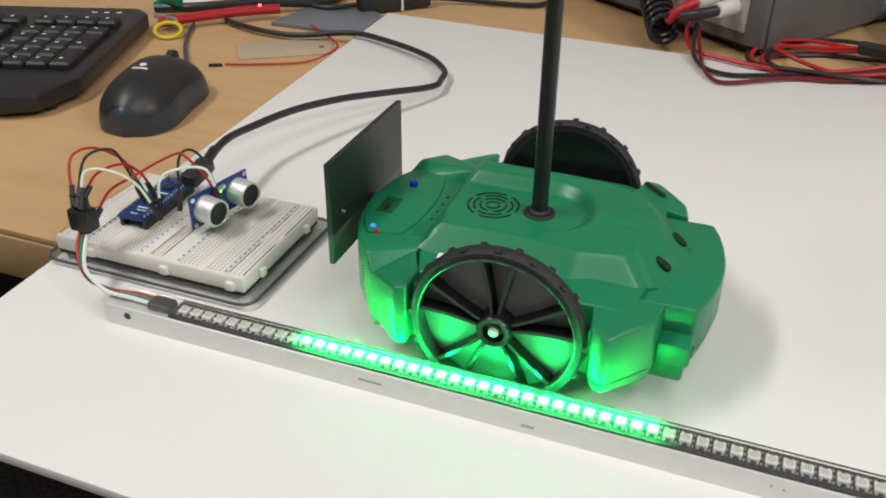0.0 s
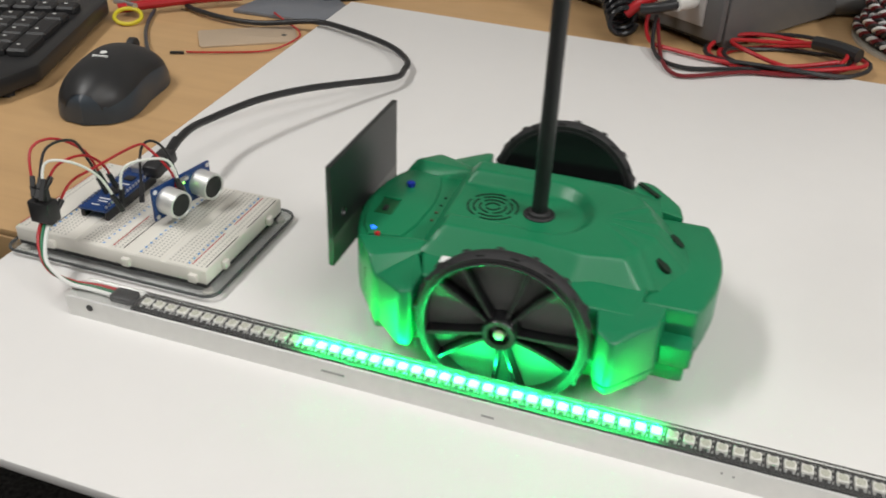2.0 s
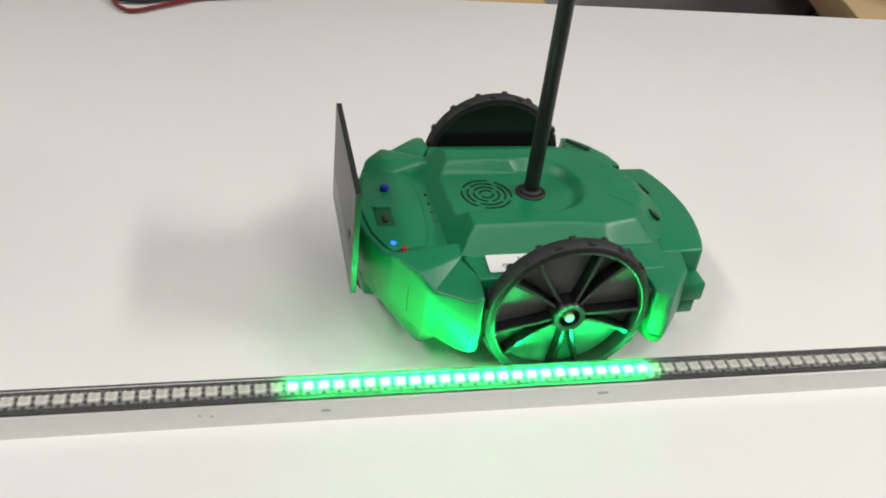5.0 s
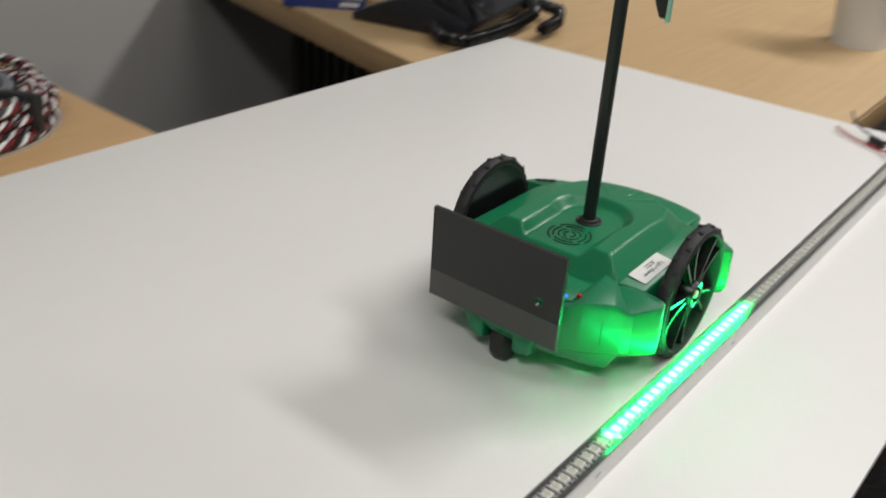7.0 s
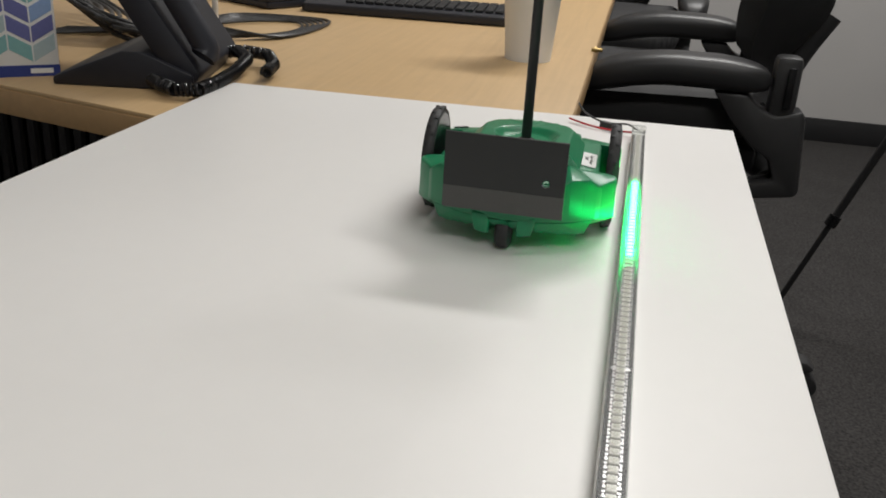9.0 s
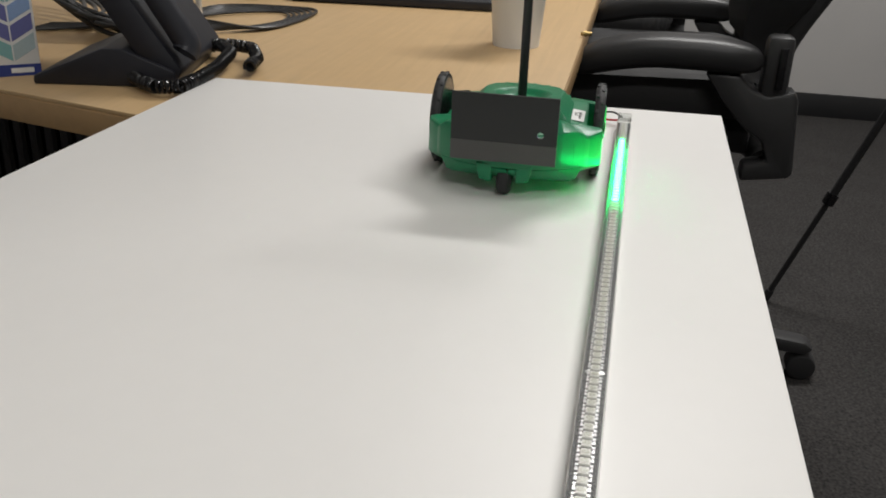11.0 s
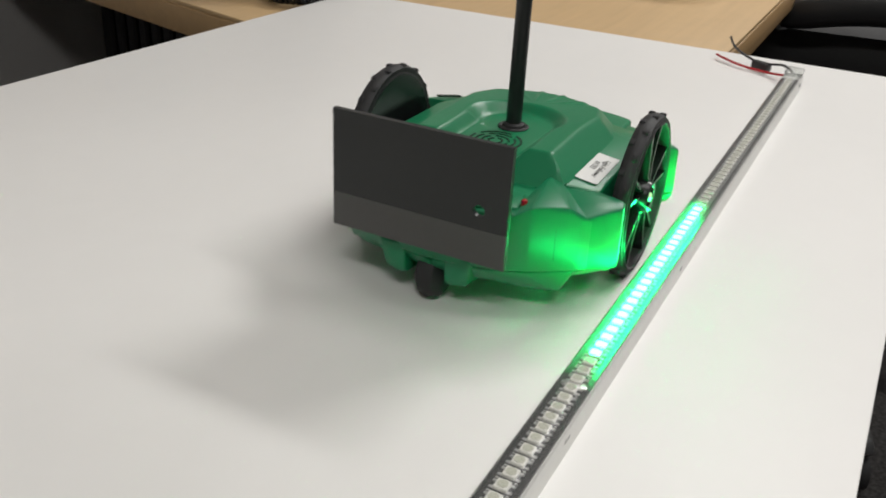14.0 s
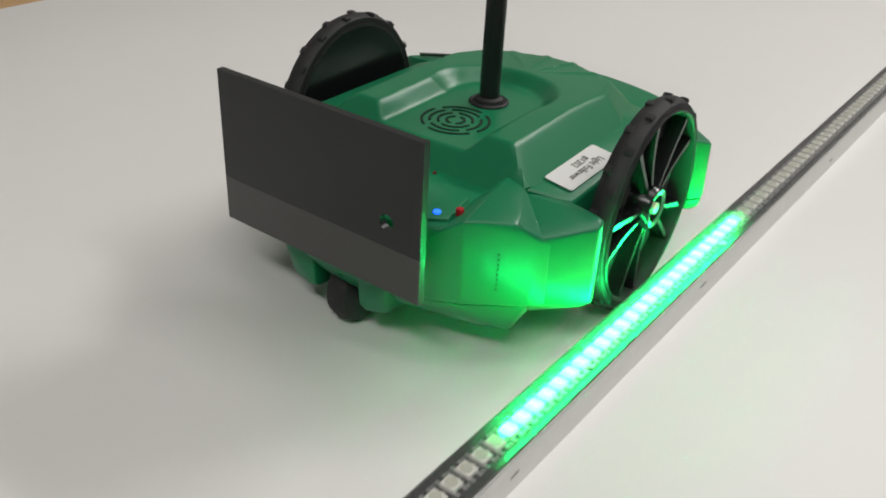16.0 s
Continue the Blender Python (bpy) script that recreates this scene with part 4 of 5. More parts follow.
kb = thing("keyboard", "black computer keyboard with white key legends", "keyboard", pose(-0.262, 0.224, D, 0, 0, 18.4))
outline = [(0.0, 0.018), (0.0, 0.19), (-0.012, 0.205), (-0.46, 0.205), (-0.46, -0.02), (-0.05, -0.028), (-0.02, -0.02)]
part("case", slab([(x, y) for x, y in outline][::-1], 0.004, 0.020, 0.004), M_BLACK, kb, "black case with a palm rest")
for fx in (-0.02, -0.44):
    for fy in (0.0, 0.19):
        part("foot", cyl(0.005, 0, 0.0045, 12, m=pose(fx, fy, 0)), M_RUBBER, kb)
for r in range(6):
    for c in range(19):
        kx, ky = -0.022 - c * 0.0195 - (0.012 if c > 3 else 0), 0.040 + r * 0.0195 + (0.010 if r == 5 else 0)
        if kx < -0.40:
            continue
        tall = 0.0195 if (c == 0 and r in (0, 2)) else 0
        if c == 0 and r in (1, 3):
            continue
        k = part("key", box(kx - 0.0088, kx + 0.0088, ky - 0.0088, ky + 0.0088 + tall, 0.019, 0.0265, 0.0018, 1), M_KEY, kb)
        part("legend", box(kx - 0.0035, kx - 0.0005, ky + 0.002, ky + 0.0038, 0.0264, 0.0267), M_PAPER, k)
for c in range(3):
    part("indicator", box(-0.030 - c * 0.012, -0.025 - c * 0.012, 0.186, 0.188, 0.0199, 0.0203), M_PAPER, kb)
for c in range(6):
    part("maker_bar", box(-0.060 - c * 0.006, -0.0555 - c * 0.006, 0.176, 0.1800, 0.0199, 0.0203), M_MOUSE_GREY, kb, "faint grey bars")

paper = thing("paper_sheet", "white sheet of paper behind the keyboard", "paper")
part("sheet", slab([(-0.56, 0.48), (-0.345, 0.500), (-0.30, 0.545), (-0.32, 0.74), (-0.56, 0.72)], D, D + 0.0006), M_PAPER, paper)
lead1 = thing("test_lead", "red taped lead with a small red lamp", "wire")
part("tape_wrap", tube([(-0.318, 0.412, D + 0.008), (-0.290, 0.438, D + 0.010), (-0.255, 0.470, D + 0.011), (-0.228, 0.492, D + 0.010)], 0.0048, 10), M_RED, lead1, "crumpled red wrapping")
part("lamp", cyl(0.0016, 0, 0.002, 12, m=pose(-0.243, 0.479, D + 0.0145)), M_RED_LIT, lead1, "small glowing red lamp")
part("core", tube([(-0.345, 0.445, D + 0.010), (-0.30, 0.462, D + 0.012), (-0.25, 0.50, D + 0.012), (-0.20, 0.55, D + 0.006), (-0.21, 0.64, D + 0.004)], 0.005, 10), M_BLACK, lead1)
clip = thing("yellow_ring", "yellow plastic ring of a wire clip", "ring")
part("ring", lathe([(0.0125 + 0.0020 * math.cos(a), 0.0020 * math.sin(a)) for a in (2 * math.pi * k / 10 for k in range(11))], 32), M_YELLOW, clip, m=pose(-0.3000, 0.402, D + 0.006, 14, 10))
gclip = thing("green_clip", "green plastic alligator clip cover", "clip")
part("cover", tube([(-0.345, 0.448, D + 0.010), (-0.335, 0.452, D + 0.018), (-0.318, 0.448, D + 0.020)], 0.006, 10), M_WIRE_GREEN, gclip)
part("jaw", tube([(-0.330, 0.425, D + 0.010), (-0.300, 0.415, D + 0.012)], 0.003, 8), M_SOLDER, gclip, "metal jaw")
tagp = thing("beige_card", "beige fibreboard card with a punched hole", "card")
tagm = pose(-0.1765, 0.412, D, 0, 0, 34)
part("card", slab(rounded(-0.045, 0.045, -0.022, 0.022, 0.004), 0, 0.0018, 0.0003), M_CARDBOARD, tagp, m=tagm)
part("hole", cyl(0.0026, 0.0015, 0.00195, 16), M_CARD_GREY, tagp, "dark hole", tagm @ pose(0.033, -0.004, 0))
cloth = thing("grey_pouch", "flat blue-grey plastic pouch on the desk", "pouch")
part("pouch", slab([(-0.225, 0.468), (-0.130, 0.470), (-0.120, 0.520), (-0.150, 0.548), (-0.215, 0.535)], D, D + 0.004, 0.001), M_POUCH, cloth)
rw = thing("jumper_wire", "thin red jumper wire lying on the desk", "wire")
part("insulation", tube([(-0.2046, 0.3521, D + 0.002), (-0.180, 0.362, D + 0.002), (-0.1413, 0.3842, D + 0.002), (-0.126, 0.410, D + 0.006), (-0.1330, 0.4312, D + 0.006), (-0.1604, 0.454, D + 0.006), (-0.18, 0.47, D + 0.006)], 0.0009, 8), M_RED, rw)
part("plug_end", box(-0.006, 0.006, -0.0013, 0.0013, 0, 0.0026, 0.0003), M_BLACK, rw, "black plug end", pose(-0.212, 0.3485, D, 0, 0, 24))
hub = thing("cable_adapter", "black moulded cable adapter with a white seam", "adapter")
hm = pose(-0.138, 0.560, D, 0, 0, 40)
part("body", box(-0.032, 0.012, -0.011, 0.011, 0.001, 0.018, 0.003), M_BLACK, hub, m=hm)
part("seam", box(0.012, 0.0145, -0.0115, 0.0115, 0.0008, 0.0185, 0.001), M_PAPER, hub, "white seam ring", hm)
part("plug", box(0.0145, 0.046, -0.009, 0.009, 0.002, 0.016, 0.003), M_BLACK, hub, m=hm)
part("cord", tube([(-0.104, 0.590, D + 0.009), (-0.080, 0.606, D + 0.006), (-0.03, 0.617, D + 0.004), (0.008, 0.628, D + 0.004), (0.012, 0.66, D + 0.004), (-0.03, 0.70, D + 0.004), (-0.09, 0.72, D + 0.004)], 0.0026, 10), M_BLACK, hub)
part("cord", tube([(-0.163, 0.539, D + 0.009), (-0.195, 0.525, D + 0.006), (-0.225, 0.54, D + 0.006), (-0.24, 0.60, D + 0.004), (-0.25, 0.72, D + 0.004)], 0.0026, 10), M_BLACK, hub)
part("cord", tube([(-0.20, 0.62, D + 0.004), (-0.15, 0.60, D + 0.004), (-0.13, 0.62, D + 0.004), (-0.10, 0.66, D + 0.006), (0.02, 0.70, D + 0.004)], 0.0024, 10), M_BLACK, hub)

psu = thing("bench_supply", "grey bench power supply with white output jacks", "power supply", pose(0.236, 0.556, D, 0, 0, -33))
part("case", box(-0.30, 0.0, 0.004, 0.25, 0.016, 0.20, 0.003), M_PSU, psu, "light grey metal case")
part("front_frame", box(-0.306, 0.006, -0.004, 0.004, 0.010, 0.206, 0.002), M_PSU_DARK, psu, "dark grey front frame")
part("front_panel", box(-0.292, -0.012, -0.007, -0.004, 0.022, 0.192, 0.001), M_PSU, psu, "light grey front panel")
part("side_rail", box(-0.002, 0.008, 0.004, 0.25, 0.004, 0.20, 0.003), M_PSU_DARK, psu, "dark grey side")
part("skirt", box(-0.30, 0.0, 0.0, 0.22, 0.006, 0.016, 0.002), M_RUBBER, psu)
for fx in (-0.28, -0.02):
    for fy in (0.015, 0.2):
        part("foot", box(fx - 0.012, fx + 0.012, fy - 0.01, fy + 0.01, 0, 0.0065, 0.002), M_RUBBER, psu)
for k, (jx, jz, m) in enumerate(((-0.026, 0.044, M_PAPER), (-0.050, 0.046, M_PAPER))):
    part("jack", cyl(0.0075, 0, 0.026, 24, r2=0.0068, bevel=0.001, m=pose(jx, -0.007, jz, 90)), M_JACK, psu, "white output jack")
part("screw", cyl(0.0042, 0, 0.004, 16, bevel=0.0008, m=pose(-0.082, -0.007, 0.042, 90)), M_SOLDER, psu, "round steel screw")
part("lead_plug", tube([(-0.050, -0.030, 0.046), (-0.056, -0.044, 0.040), (-0.066, -0.052, 0.028)], 0.0052, 12), M_RED, psu, "red plug")
part("lead_plug", tube([(-0.026, -0.030, 0.044), (-0.036, -0.044, 0.040), (-0.050, -0.050, 0.036)], 0.0052, 12), M_BLACK, psu, "black plug")

grip = thing("grey_barrel", "grey plastic barrel lying behind the test leads", "handle")
part("barrel", cyl(0.017, 0, 0.10, 32, bevel=0.003, m=pose(0.392, 0.745, D + 0.0172, 90, 0, -70)), M_PSU_DARK, grip)

spring = thing("coiled_cord", "black coiled cord hanging beside the power supply", "cord")
hx = []
for k in range(220):
    a = k / 219
    c = Vector((0.104, 0.630, 0.075)).lerp(Vector((0.152, 0.540, 0.014)), a)
    th = a * 2 * math.pi * 17
    hx.append(c + Vector((math.cos(th) * 0.0115, math.cos(th) * 0.006, math.sin(th) * 0.0115)))
part("coil", tube(hx, 0.0029, 8, smooth=1), M_GLOSS, spring)

leads = thing("test_leads", "red and black test leads coiled in loops", "cable")
for m, ph, dr, dz in ((M_RED, 0.0, 0.0, 0.004), (M_BLACK, 0.5, -0.006, 0.004), (M_RED, 1.1, 0.006, 0.010), (M_BLACK, 1.7, 0.009, 0.010), (M_RED, 2.4, -0.011, 0.014)):
    pts = []
    for k in range(40):
        a = 2 * math.pi * k / 39 + ph
        rr = 0.056 + dr + 0.004 * math.sin(2 * a + ph)
        pts.append((0.302 + rr * 1.05 * math.cos(a), 0.547 + rr * 0.78 * math.sin(a) + 0.12 * rr * math.cos(a), max(D + dz + 0.004 * math.sin(a * 2 + ph * 3), 0.0022 if math.sin(a) < 0.2 else D + 0.0022)))
    part("loop", tube(pts, 0.0020, 8, smooth=2, closed_ends=False), m, leads)
part("lead", tube([(0.172, 0.560, 0.024), (0.173, 0.546, 0.012), (0.182, 0.526, 0.005), (0.206, 0.517, 0.004), (0.236, 0.508, 0.004), (0.269, 0.506, 0.004), (0.305, 0.512, 0.006), (0.345, 0.53, 0.010)], 0.0020, 8), M_RED, leads)
part("lead", tube([(0.180, 0.552, 0.022), (0.182, 0.528, 0.010), (0.187, 0.505, 0.005), (0.199, 0.484, 0.004), (0.220, 0.479, 0.003), (0.243, 0.487, 0.003), (0.270, 0.499, 0.003), (0.305, 0.504, 0.005), (0.350, 0.528, 0.008)], 0.0020, 8), M_BLACK, leads)
part("lead", tube([(0.182, 0.550, 0.020), (0.190, 0.515, 0.007), (0.198, 0.482, 0.004), (0.208, 0.463, 0.003), (0.220, 0.459, 0.003), (0.244, 0.474, 0.003), (0.271, 0.491, 0.003), (0.306, 0.499, 0.003), (0.340, 0.515, 0.004)], 0.0018, 8), M_DARK_RED, leads)
part("clip_end", tube([(0.325, 0.575, 0.010), (0.345, 0.562, 0.012), (0.362, 0.548, 0.012)], 0.0065, 10), M_BLACK, leads, "black clip")

coil = thing("wire_coil", "coil of twisted red, black and white wire", "wire")
CC = Vector((0.468, 0.668, D))
turns = [(0.098, 0.008), (0.092, 0.013), (0.086, 0.008), (0.095, 0.021), (0.088, 0.025), (0.080, 0.018), (0.091, 0.033), (0.084, 0.036), (0.076, 0.028), (0.072, 0.010)]
for col, m in enumerate((M_DARK_RED, M_PAPER, M_BLACK)):
    for ti, (tr, tz) in enumerate(turns):
        t = bmesh.new()
        pts = []
        for k in range(241):
            a = 2 * math.pi * k / 240
            tw = a * 26 + 2 * math.pi * col / 3 + ti * 1.3
            rr = tr + 0.0028 * math.cos(tw) + 0.003 * math.sin(3 * a + ti)
            pts.append(CC + Vector((rr * math.cos(a) * 1.02, rr * math.sin(a), tz + 0.0028 * math.sin(tw) + 0.002 * math.sin(2 * a + ti * 2))))
        tube(pts, 0.0021 if col != 1 else 0.0019, 6, t, smooth=1, closed_ends=False)
        part("strand", t, m, coil, ("dark red strand", "white strand", "black strand")[col])
part("inner_ring", lathe([(0.066, 0.002), (0.068, 0.034), (0.066, 0.036), (0.060, 0.036), (0.058, 0.002), (0.066, 0.002)], 48), M_POUCH, coil, "grey plastic ring", Matrix.Translation(CC))
part("base_disc", lathe([(0.0001, 0.0), (0.104, 0.0), (0.104, 0.0025), (0.0001, 0.0025)], 64), M_CLEARISH, coil, "pale plastic disc", Matrix.Translation(CC))
for a in (250, 300, 60):
    part("tie", box(0.068, 0.104, -0.006, 0.006, 0.006, 0.042, 0.003), M_BLACK, coil, "black tie strap", Matrix.Translation(CC) @ pose(0, 0, 0, 0, 0, a))

# ---- the far desk ----
tis = thing("tissue_box", "tissue box printed with blue and green chevrons", "tissue box", pose(1.067, 0.7175, D, 0, 0, 128))
part("carton", box(0.0, 0.112, -0.112, 0.0, 0, 0.13, 0.001), M_PAPER, tis, "white carton")
part("foot_band", box(-0.0003, 0.1123, -0.0003, 0.0006, 0.0, 0.014), M_NAVY, tis, "dark blue band")
part("maker_bar", box(0.008, 0.034, 0.0004, 0.0009, 0.004, 0.010), M_PAPER, tis, "white lettering drawn as a bar")
cols = [M_CHEV_A, M_CHEV_B, M_CHEV_C, M_CHEV_D]
for c in range(4):
    for r in range(-1, 6):
        x0 = 0.002 + c * 0.0272
        z0 = 0.010 + r * 0.0235
        s = 0.0150 if c % 2 else -0.0150
        zs = [(x0 + 0.0008, z0), (x0 + 0.0262, z0 + s), (x0 + 0.0262, z0 + s + 0.0190), (x0 + 0.0008, z0 + 0.0190)] if s < 0 else [(x0 + 0.0008, z0 - s), (x0 + 0.0262, z0), (x0 + 0.0262, z0 + 0.0190), (x0 + 0.0008, z0 - s + 0.0190)]
        zs = [(x, min(max(z, 0.0150), 0.1285)) for x, z in zs]
        if zs[2][1] - zs[1][1] < 0.002 or zs[3][1] - zs[0][1] < 0.002:
            continue
        t = bmesh.new()
        f = t.faces.new([t.verts.new((x, 0.0001, z)) for x, z in zs])
        g = bmesh.ops.extrude_face_region(t, geom=[f])
        bmesh.ops.translate(t, vec=(0, 0.0004, 0), verts=[v for v in g["geom"] if isinstance(v, bmesh.types.BMVert)])
        part("chevron", t, cols[(c // 2 + r * 3 + (r * c) % 2) % 4], tis)

phone = thing("desk_phone", "black desk phone leaning on its stand", "telephone", pose(1.075, 0.535, D, 0, 0, 12))


def wedge(pts, x0, x1, bevel=0.003):
    """A prism of a (y, z) outline between two x."""
    t = bmesh.new()
    f = t.faces.new([t.verts.new((x0, y, z)) for y, z in pts])
    g = bmesh.ops.extrude_face_region(t, geom=[f])
    bmesh.ops.translate(t, vec=(x1 - x0, 0, 0), verts=[v for v in g["geom"] if isinstance(v, bmesh.types.BMVert)])
    bmesh.ops.bevel(t, geom=t.edges[:], offset=bevel, segments=2, affect="EDGES", profile=0.5)
    return merge(bmesh.new(), t)


part("stand", wedge([(0.0, 0.0), (0.17, 0.0), (0.17, 0.010), (0.085, 0.045), (0.06, 0.045), (0.0, 0.02)], -0.02, 0.16), M_PHONE, phone, "black plastic stand")
part("console", wedge([(0.0, 0.004), (0.022, 0.0), (0.125, 0.165), (0.108, 0.178), (0.092, 0.172), (-0.008, 0.020)], -0.015, 0.19, 0.004), M_PHONE, phone, "tilted black console")
part("handset", tube([(-0.005, -0.010, 0.040), (0.0, -0.012, 0.052), (0.0, 0.012, 0.095), (0.0, 0.045, 0.150), (0.0, 0.075, 0.190), (-0.003, 0.082, 0.198)], 0.016, 14), M_PHONE, phone, "black handset")
for r in range(5):
    for c in range(4):
        part("button", box(-0.006, 0.006, -0.004, 0.004, 0, 0.003, 0.001, 1), M_MOUSE_GREY, phone, "grey button", pose(0.055 + c * 0.018, 0.020 + r * 0.0125, 0.052 + r * 0.0205, 58))
part("screen", box(-0.04, 0.04, -0.016, 0.016, 0, 0.002), M_GLOSS, phone, "dark display", pose(0.085, 0.091, 0.166, 58))
cordp = thing("handset_cord", "coiled black telephone cord on the desk", "cord")
way = [(1.066, 0.600, 0.004), (1.030, 0.560, 0.004), (1.012, 0.532, 0.004), (1.020, 0.507, 0.004), (1.064, 0.505, 0.004), (1.125, 0.509, 0.005), (1.180, 0.515, 0.012), (1.222, 0.548, 0.013), (1.228, 0.572, 0.008), (1.205, 0.590, 0.005), (1.224, 0.578, 0.006), (1.240, 0.545, 0.010), (1.228, 0.505, 0.010), (1.180, 0.478, 0.008), (1.130, 0.468, 0.008)]
pts, res = [], []
for i in range(len(way) - 1):
    for k in range(100):
        res.append(Vector(way[i]).lerp(Vector(way[i + 1]), k / 100))
th = 0.0
for i, q in enumerate(res):
    d = (res[min(i + 1, len(res) - 1)] - res[max(i - 1, 0)]).normalized()
    s = Vector((-d.y, d.x, 0)).normalized()
    th += (res[min(i + 1, len(res) - 1)] - q).length / 0.0058 * 2 * math.pi
    pts.append(q + s * 0.0066 * math.cos(th) + Vector((0, 0, 0.0066 * math.sin(th) + 0.002)))
part("coil", tube(pts, 0.0022, 6, smooth=1), M_GLOSS, cordp)
post = thing("metal_post", "thin brushed metal post standing on the desk", "post")
part("rod", cyl(0.0046, D, 0.32, 20, m=pose(1.3485, 0.640, 0)), M_ALU, post)
part("flange", cyl(0.009, D, D + 0.003, 24, bevel=0.0008, m=pose(1.3485, 0.640, 0)), M_ALU, post)
cab = thing("cable_bundle", "loose bundle of black cables behind the phone", "cable")
for k in range(6):
    o = k * 0.011
    part("cord", tube([(1.30 + o, 0.90, D + 0.004), (1.36 + o, 0.78 - o, D + 0.006), (1.37 + o * 0.4, 0.68, D + 0.006 + 0.003 * k), (1.44, 0.60 - o * 0.5, D + 0.005), (1.53 + o * 1.6, 0.575 - o * 0.4, D + 0.004), (1.60 + o, 0.61, D + 0.004), (1.56 + o, 0.68 + o, D + 0.005), (1.47, 0.74, D + 0.004)], 0.0025, 8), M_BLACK, cab)
for k in range(14):
    part("cord", tube([(1.26 + k * 0.022, 1.02, 0.05), (1.24 + k * 0.016, 0.95 - k * 0.008, 0.10 - k * 0.007), (1.27 + 0.01 * (k % 3), 0.86 - k * 0.008, 0.07 - k * 0.004), (1.33 - 0.012 * (k % 4), 0.80 - k * 0.010, D + 0.006 + 0.002 * (k % 5)), (1.30, 0.72 - k * 0.004, D + 0.005)], 0.0036, 8), M_BLACK, cab)
lap = thing("laptop", "closed dark laptop on the far desk", "laptop")
part("base", slab(rounded(-0.16, 0.16, -0.11, 0.11, 0.008), 0.002, 0.014, 0.002), M_PHONE, lap, m=pose(1.92, 0.735, D, 0, 0, -28))
part("lid", slab(rounded(-0.16, 0.16, -0.11, 0.11, 0.008), 0.0145, 0.022, 0.002), M_PHONE, lap, m=pose(1.92, 0.735, D, 0, 0, -28))
kb2 = thing("keyboard", "black curved keyboard on the far desk", "keyboard", pose(1.765, 0.355, D, 0, 0, 94))
part("case", slab(rounded(-0.10, 0.30, -0.19, 0.0, 0.012), 0.001, 0.018, 0.004), M_PHONE, kb2)
for r in range(6):
    for c in range(16):
        part("key", box(-0.008, 0.008, -0.008, 0.008, 0, 0.006, 0.0015, 1), M_KEY, kb2, "", pose(-0.08 + c * 0.0195, -0.045 - r * 0.0195, 0.018))
cup = thing("paper_cup", "white paper cup on the far desk", "cup", pose(1.478, 0.178, D))
part("wall", lathe([(0.0001, 0.004), (0.034, 0.004), (0.0345, 0.0), (0.0358, 0.0), (0.0475, 0.150), (0.0490, 0.152), (0.0490, 0.155), (0.0470, 0.155), (0.0350, 0.006)], 48), M_PAPER, cup)
part("lid", lathe([(0.0490, 0.150), (0.0505, 0.152), (0.0505, 0.158), (0.047, 0.166), (0.044, 0.164), (0.0001, 0.163)], 48), M_PAPER, cup, "white lid")
bit = thing("brass_fitting", "small brass connector at the desk edge", "fitting")
part("barrel", cyl(0.0034, 0, 0.018, 16, bevel=0.0008, m=pose(1.585, 0.086, D + 0.0050, 90, 0, 10)), M_GOLD, bit)
part("collar", cyl(0.0046, 0.005, 0.010, 6, m=pose(1.585, 0.086, D + 0.0050, 90, 0, 10)), M_GOLD, bit)


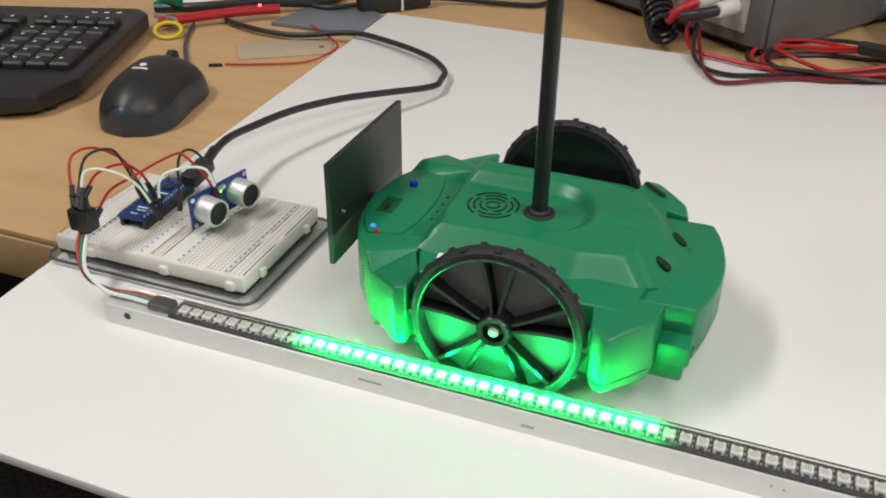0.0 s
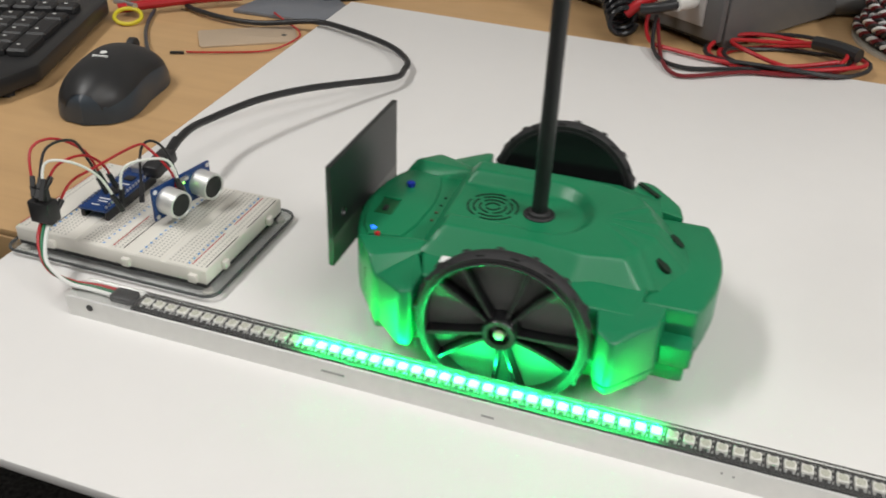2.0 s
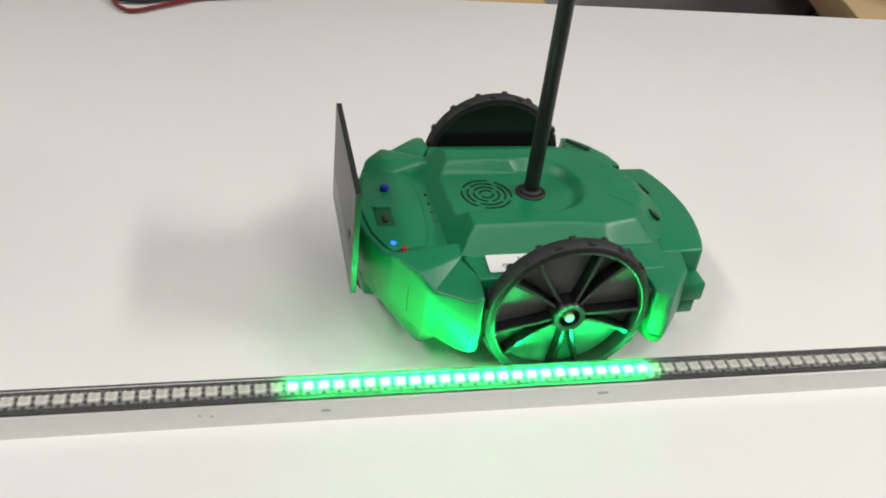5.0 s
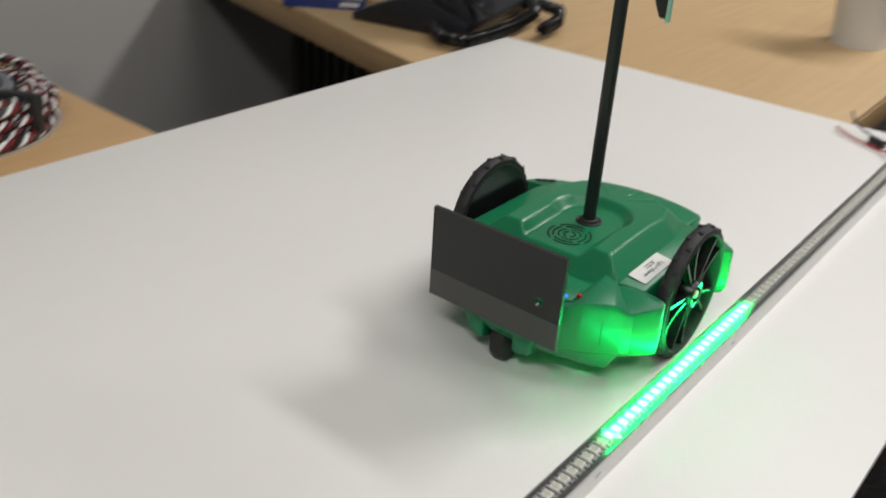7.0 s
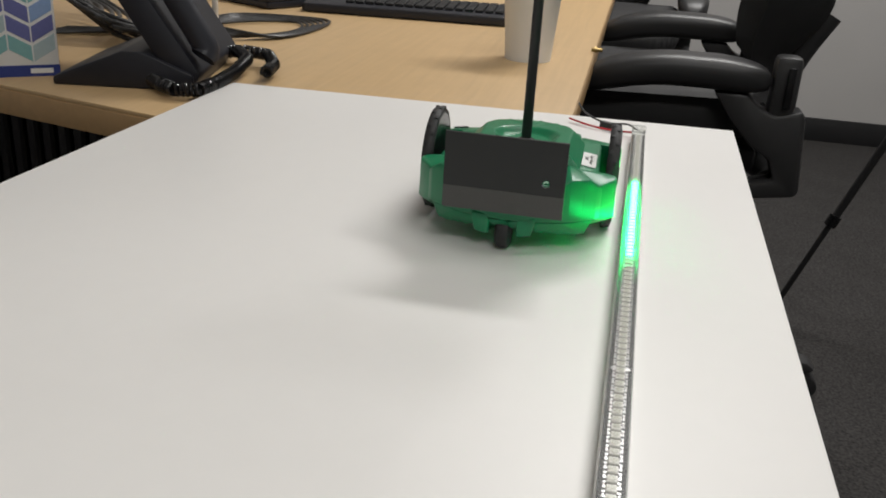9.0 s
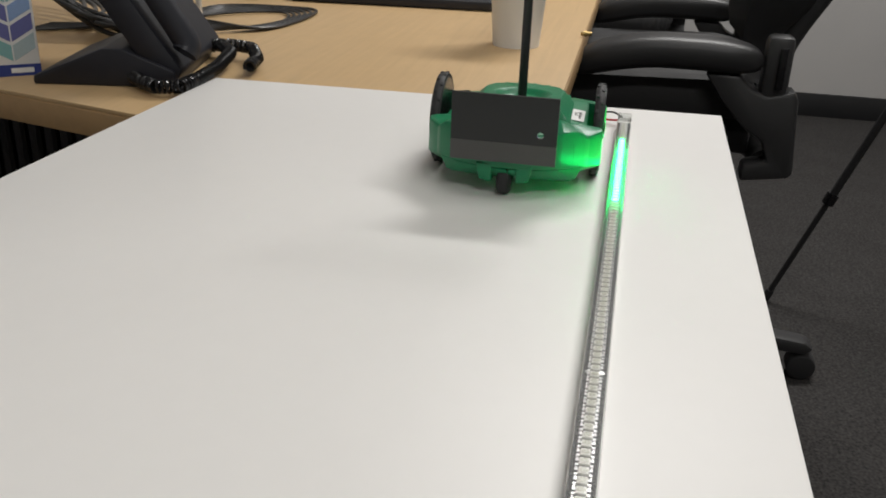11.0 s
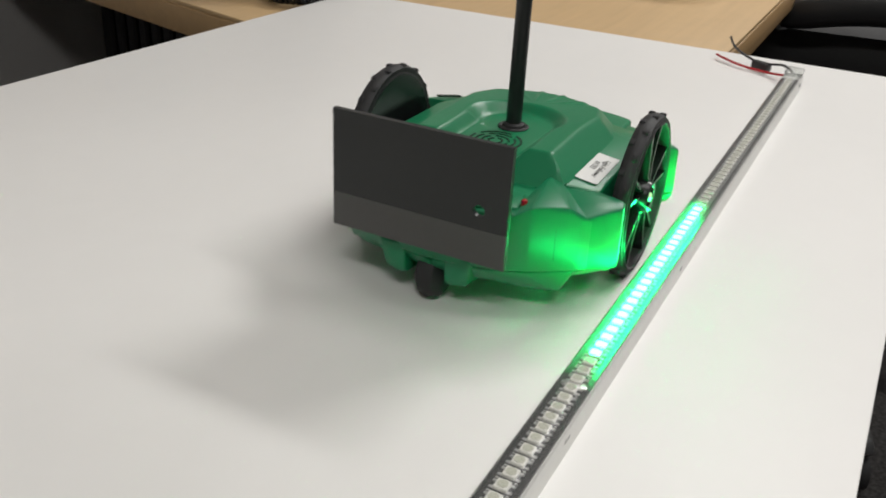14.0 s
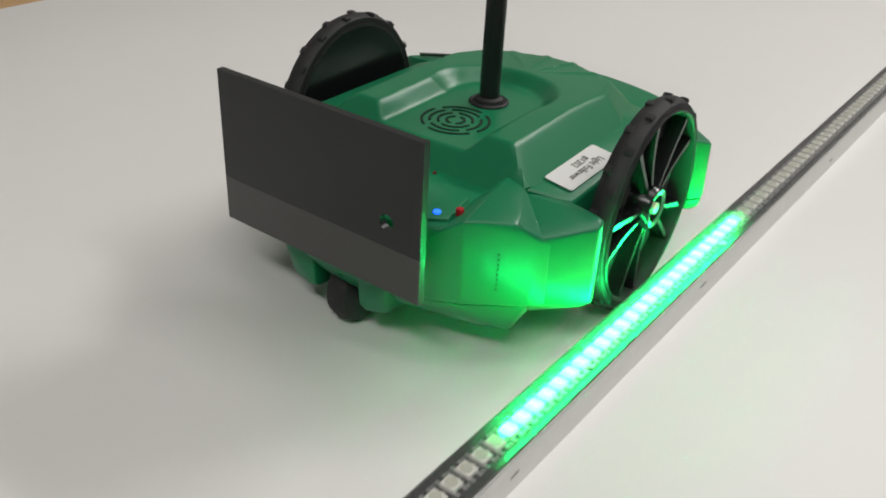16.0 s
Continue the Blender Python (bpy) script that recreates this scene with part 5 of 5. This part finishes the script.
# ---- chairs and tripod ----
def office_chair(m):
    c = thing("office_chair", "black office chair with padded arms at the desk", "chair", m)
    seat = slab(rounded(-0.235, 0.235, -0.20, 0.24, 0.09, 8), 0.575, 0.648, 0.024)
    for v in seat.verts:
        v.co.z += 0.030 - 0.5 * max(0.0, abs(v.co.y + 0.01) - 0.08) ** 1.6
    part("seat", seat, M_FABRIC, c, "black mesh seat")
    part("seat_pan", box(-0.18, 0.18, -0.17, 0.17, 0.53, 0.575, 0.01), M_CHAIR, c)
    part("column", cyl(0.028, 0.12, 0.53, 24), M_CHAIR, c)
    part("hub", cyl(0.045, 0.075, 0.13, 24, bevel=0.006), M_CHAIR, c)
    for k in range(5):
        a = 72 * k + 180
        lg = part("base_leg", wedge([(0.03, 0.08), (0.03, 0.125), (0.375, 0.09), (0.395, 0.075), (0.375, 0.06)], -0.024, 0.024, 0.008), M_CHAIR, c, "", pose(0, 0, 0, 0, 0, a))
        part("caster", cyl(0.030, -0.024, 0.024, 24, bevel=0.006, m=pose(0.0, 0.375, 0.030, 0, 90)), M_RUBBER, lg, "black caster")
    for s in (-1, 1):
        pad, prev = bmesh.new(), None
        for i in range(25):
            u = -1 + i / 12
            full = max(0.02, 1 - abs(u) ** 6) ** 0.5
            y, mid = u * 0.158, 0.030 - 1.3 * max(0, u * 0.158 + 0.01) ** 2 - 0.25 * max(0, -u * 0.158 - 0.06) ** 1.5
            ring = []
            for k in range(20):
                a = 2 * math.pi * k / 20
                cx, cz = math.cos(a), math.sin(a)
                ring.append(pad.verts.new((0.042 * full * math.copysign(abs(cx) ** 0.6, cx), y, mid + 0.027 * full * math.copysign(abs(cz) ** 0.7, cz))))
            if prev:
                for k in range(20):
                    pad.faces.new((prev[k], prev[(k + 1) % 20], ring[(k + 1) % 20], ring[k]))
            else:
                pad.faces.new(ring)
            prev = ring
        pad.faces.new(prev)
        part("arm_pad", pad, M_ARM, c, "padded black armrest", pose(s * 0.262, -0.005, 0.692))
        x0, x1 = sorted((s * 0.235, s * 0.285))
        part("arm_post", wedge([(-0.070, 0.693), (-0.125, 0.693), (-0.146, 0.672), (-0.172, 0.662), (-0.198, 0.668), (-0.214, 0.674), (-0.222, 0.660), (-0.226, 0.610), (-0.234, 0.535), (-0.228, 0.526), (-0.150, 0.514), (-0.152, 0.544), (-0.188, 0.552), (-0.176, 0.585), (-0.142, 0.606), (-0.100, 0.650)], x0, x1, 0.007), M_CHAIR, c, "curved arm support")
        br = part("arm_bracket", box(x0 + 0.004, x1 - 0.004, -0.203, -0.160, 0.655, 0.758, 0.010), M_CHAIR, c, "upright height bracket")
        part("bracket_slot", box(s * 0.286 - 0.004, s * 0.286 + 0.001, -0.192, -0.180, 0.675, 0.742, 0.002), M_GLOSS, br, "dark slot in the bracket")
        part("back_link", tube([(s * 0.24, -0.19, 0.535), (s * 0.16, -0.20, 0.53), (s * 0.06, -0.14, 0.545)], 0.024, 12), M_CHAIR, c)
    t = bmesh.new()
    prev = None
    for i in range(21):
        v = i / 20
        z = 0.64 + 0.44 * v
        w = 0.13 + 0.08 * math.sin(min(1.0, v * 1.5) * 1.57) - 0.05 * max(0.0, v - 0.75) * 4
        back = -0.195 - 0.085 * math.sin(min(1.0, max(0.0, (z - 0.70) / 0.13)) * 1.57)
        wrap = 0.03 + 0.11 * math.sin(min(1.0, max(0.0, (z - 0.68) / 0.13)) * 1.57)
        ring = []
        for j in range(13):
            u = -1 + j / 6
            ring.append(t.verts.new((u * w, back + wrap * u * u, z)))
        if prev:
            for j in range(12):
                t.faces.new((prev[j], prev[j + 1], ring[j + 1], ring[j]))
        prev = ring
    bmesh.ops.solidify(t, geom=t.faces[:], thickness=0.022)
    part("backrest", t, M_FABRIC, c, "curved black backrest", angle=60)
    part("back_spine", tube([(0, -0.13, 0.54), (0, -0.20, 0.58), (0, -0.225, 0.70), (0, -0.275, 0.80)], 0.026, 12), M_CHAIR, c)
    return c


chair = office_chair(pose(1.88, -0.05, FLOOR))
tagged(chair, group="chairs at the far desk")
copy_thing(chair, pose(2.75, 0.14, FLOOR, 0, 0, 90))

tri = thing("tripod", "thin black camera tripod standing on the carpet", "tripod")
foot, top = Vector((2.235, -0.395, FLOOR + 0.006)), Vector((2.165, -0.70, 0.16))
for k, (p, q) in enumerate(((foot, top), (Vector((2.62, -0.80, FLOOR + 0.006)), top), (Vector((2.20, -1.10, FLOOR + 0.006)), top))):
    leg = part("leg", tube([p, p.lerp(q, 0.33)], 0.007, 10, smooth=1), M_BLACK, tri, "black telescopic leg")
    part("upper_tube", tube([p.lerp(q, 0.32), p.lerp(q, 0.66)], 0.0095, 10, smooth=1), M_BLACK, leg)
    part("top_tube", tube([p.lerp(q, 0.65), q], 0.012, 10, smooth=1), M_BLACK, leg)
    for f in (0.32, 0.65):
        part("clamp", tube([p.lerp(q, f - 0.015), p.lerp(q, f + 0.015)], 0.0145, 12, smooth=1), M_GLOSS, leg, "glossy clamp ring")
    part("tip", tube([p, p.lerp(q, 0.03)], 0.010, 10, smooth=1), M_RUBBER, leg)
part("head", cyl(0.03, 0, 0.10, 24, bevel=0.006, m=Matrix.Translation(top)), M_BLACK, tri)


def robot_x(t):
    for (t0, a, *_), (t1, b, *_) in zip(ROBOT[:-1], ROBOT[1:]):
        if t0 <= t <= t1:
            return a + (b - a) * (t - t0) / (t1 - t0)
    return ROBOT[-1][1]


def motions():
    walk(robot, [(t, pose(x, y, 0, 0, 0, a)) for t, x, y, a in ROBOT])
    for w, sy in wheels:
        walk(w, [(k / 4, pose(0.0, WHEEL_Y[sy], R, 0, math.degrees((robot_x(k / 4) - robot_x(0)) / R)) @ pose(0, 0, 0, 90 if sy < 0 else -90)) for k in range(65)])
    walk(caster, [(k / 16, pose(-0.0765, 0.003, 0.0135, 0, math.degrees((robot_x(k / 16) - robot_x(0)) / 0.0135)) @ pose(0, 0, 0, 90)) for k in range(257)])
    rows, last, n = [], None, 10
    for k in range(16 * FPS + 1):
        t = k / FPS
        for (t0, a), (t1, b) in zip(LIT[:-1], LIT[1:]):
            if t0 <= t <= t1:
                n = round(a + (b - a) * (t - t0) / (t1 - t0))
        if n != last:
            if last is not None:
                rows.append((t - 1 / FPS, pose(last * PITCH, 0, 0)))
            rows.append((t, pose(n * PITCH, 0, 0)))
            last = n
    rows = [r for i, r in enumerate(rows) if i == 0 or frame(r[0]) > frame(rows[i - 1][0])]
    rows.append((16.0, pose(last * PITCH, 0, 0)))
    walk(lit, rows)
    # for an instant the run of light collapses onto the last diode
    start = round(110.2 + (92.6 - 110.2) * 0.5 / 1.5)
    for k, o in enumerate(lit_diodes):
        home, end = pose(k * PITCH, 0, 0), pose((143 - start) * PITCH, 0, 0)
        walk(o, [(0.0, home), (11.4667 - 1 / FPS, home), (11.4667, end), (11.5333, end), (11.5333 + 1 / FPS, home), (16.0, home)])


motions()
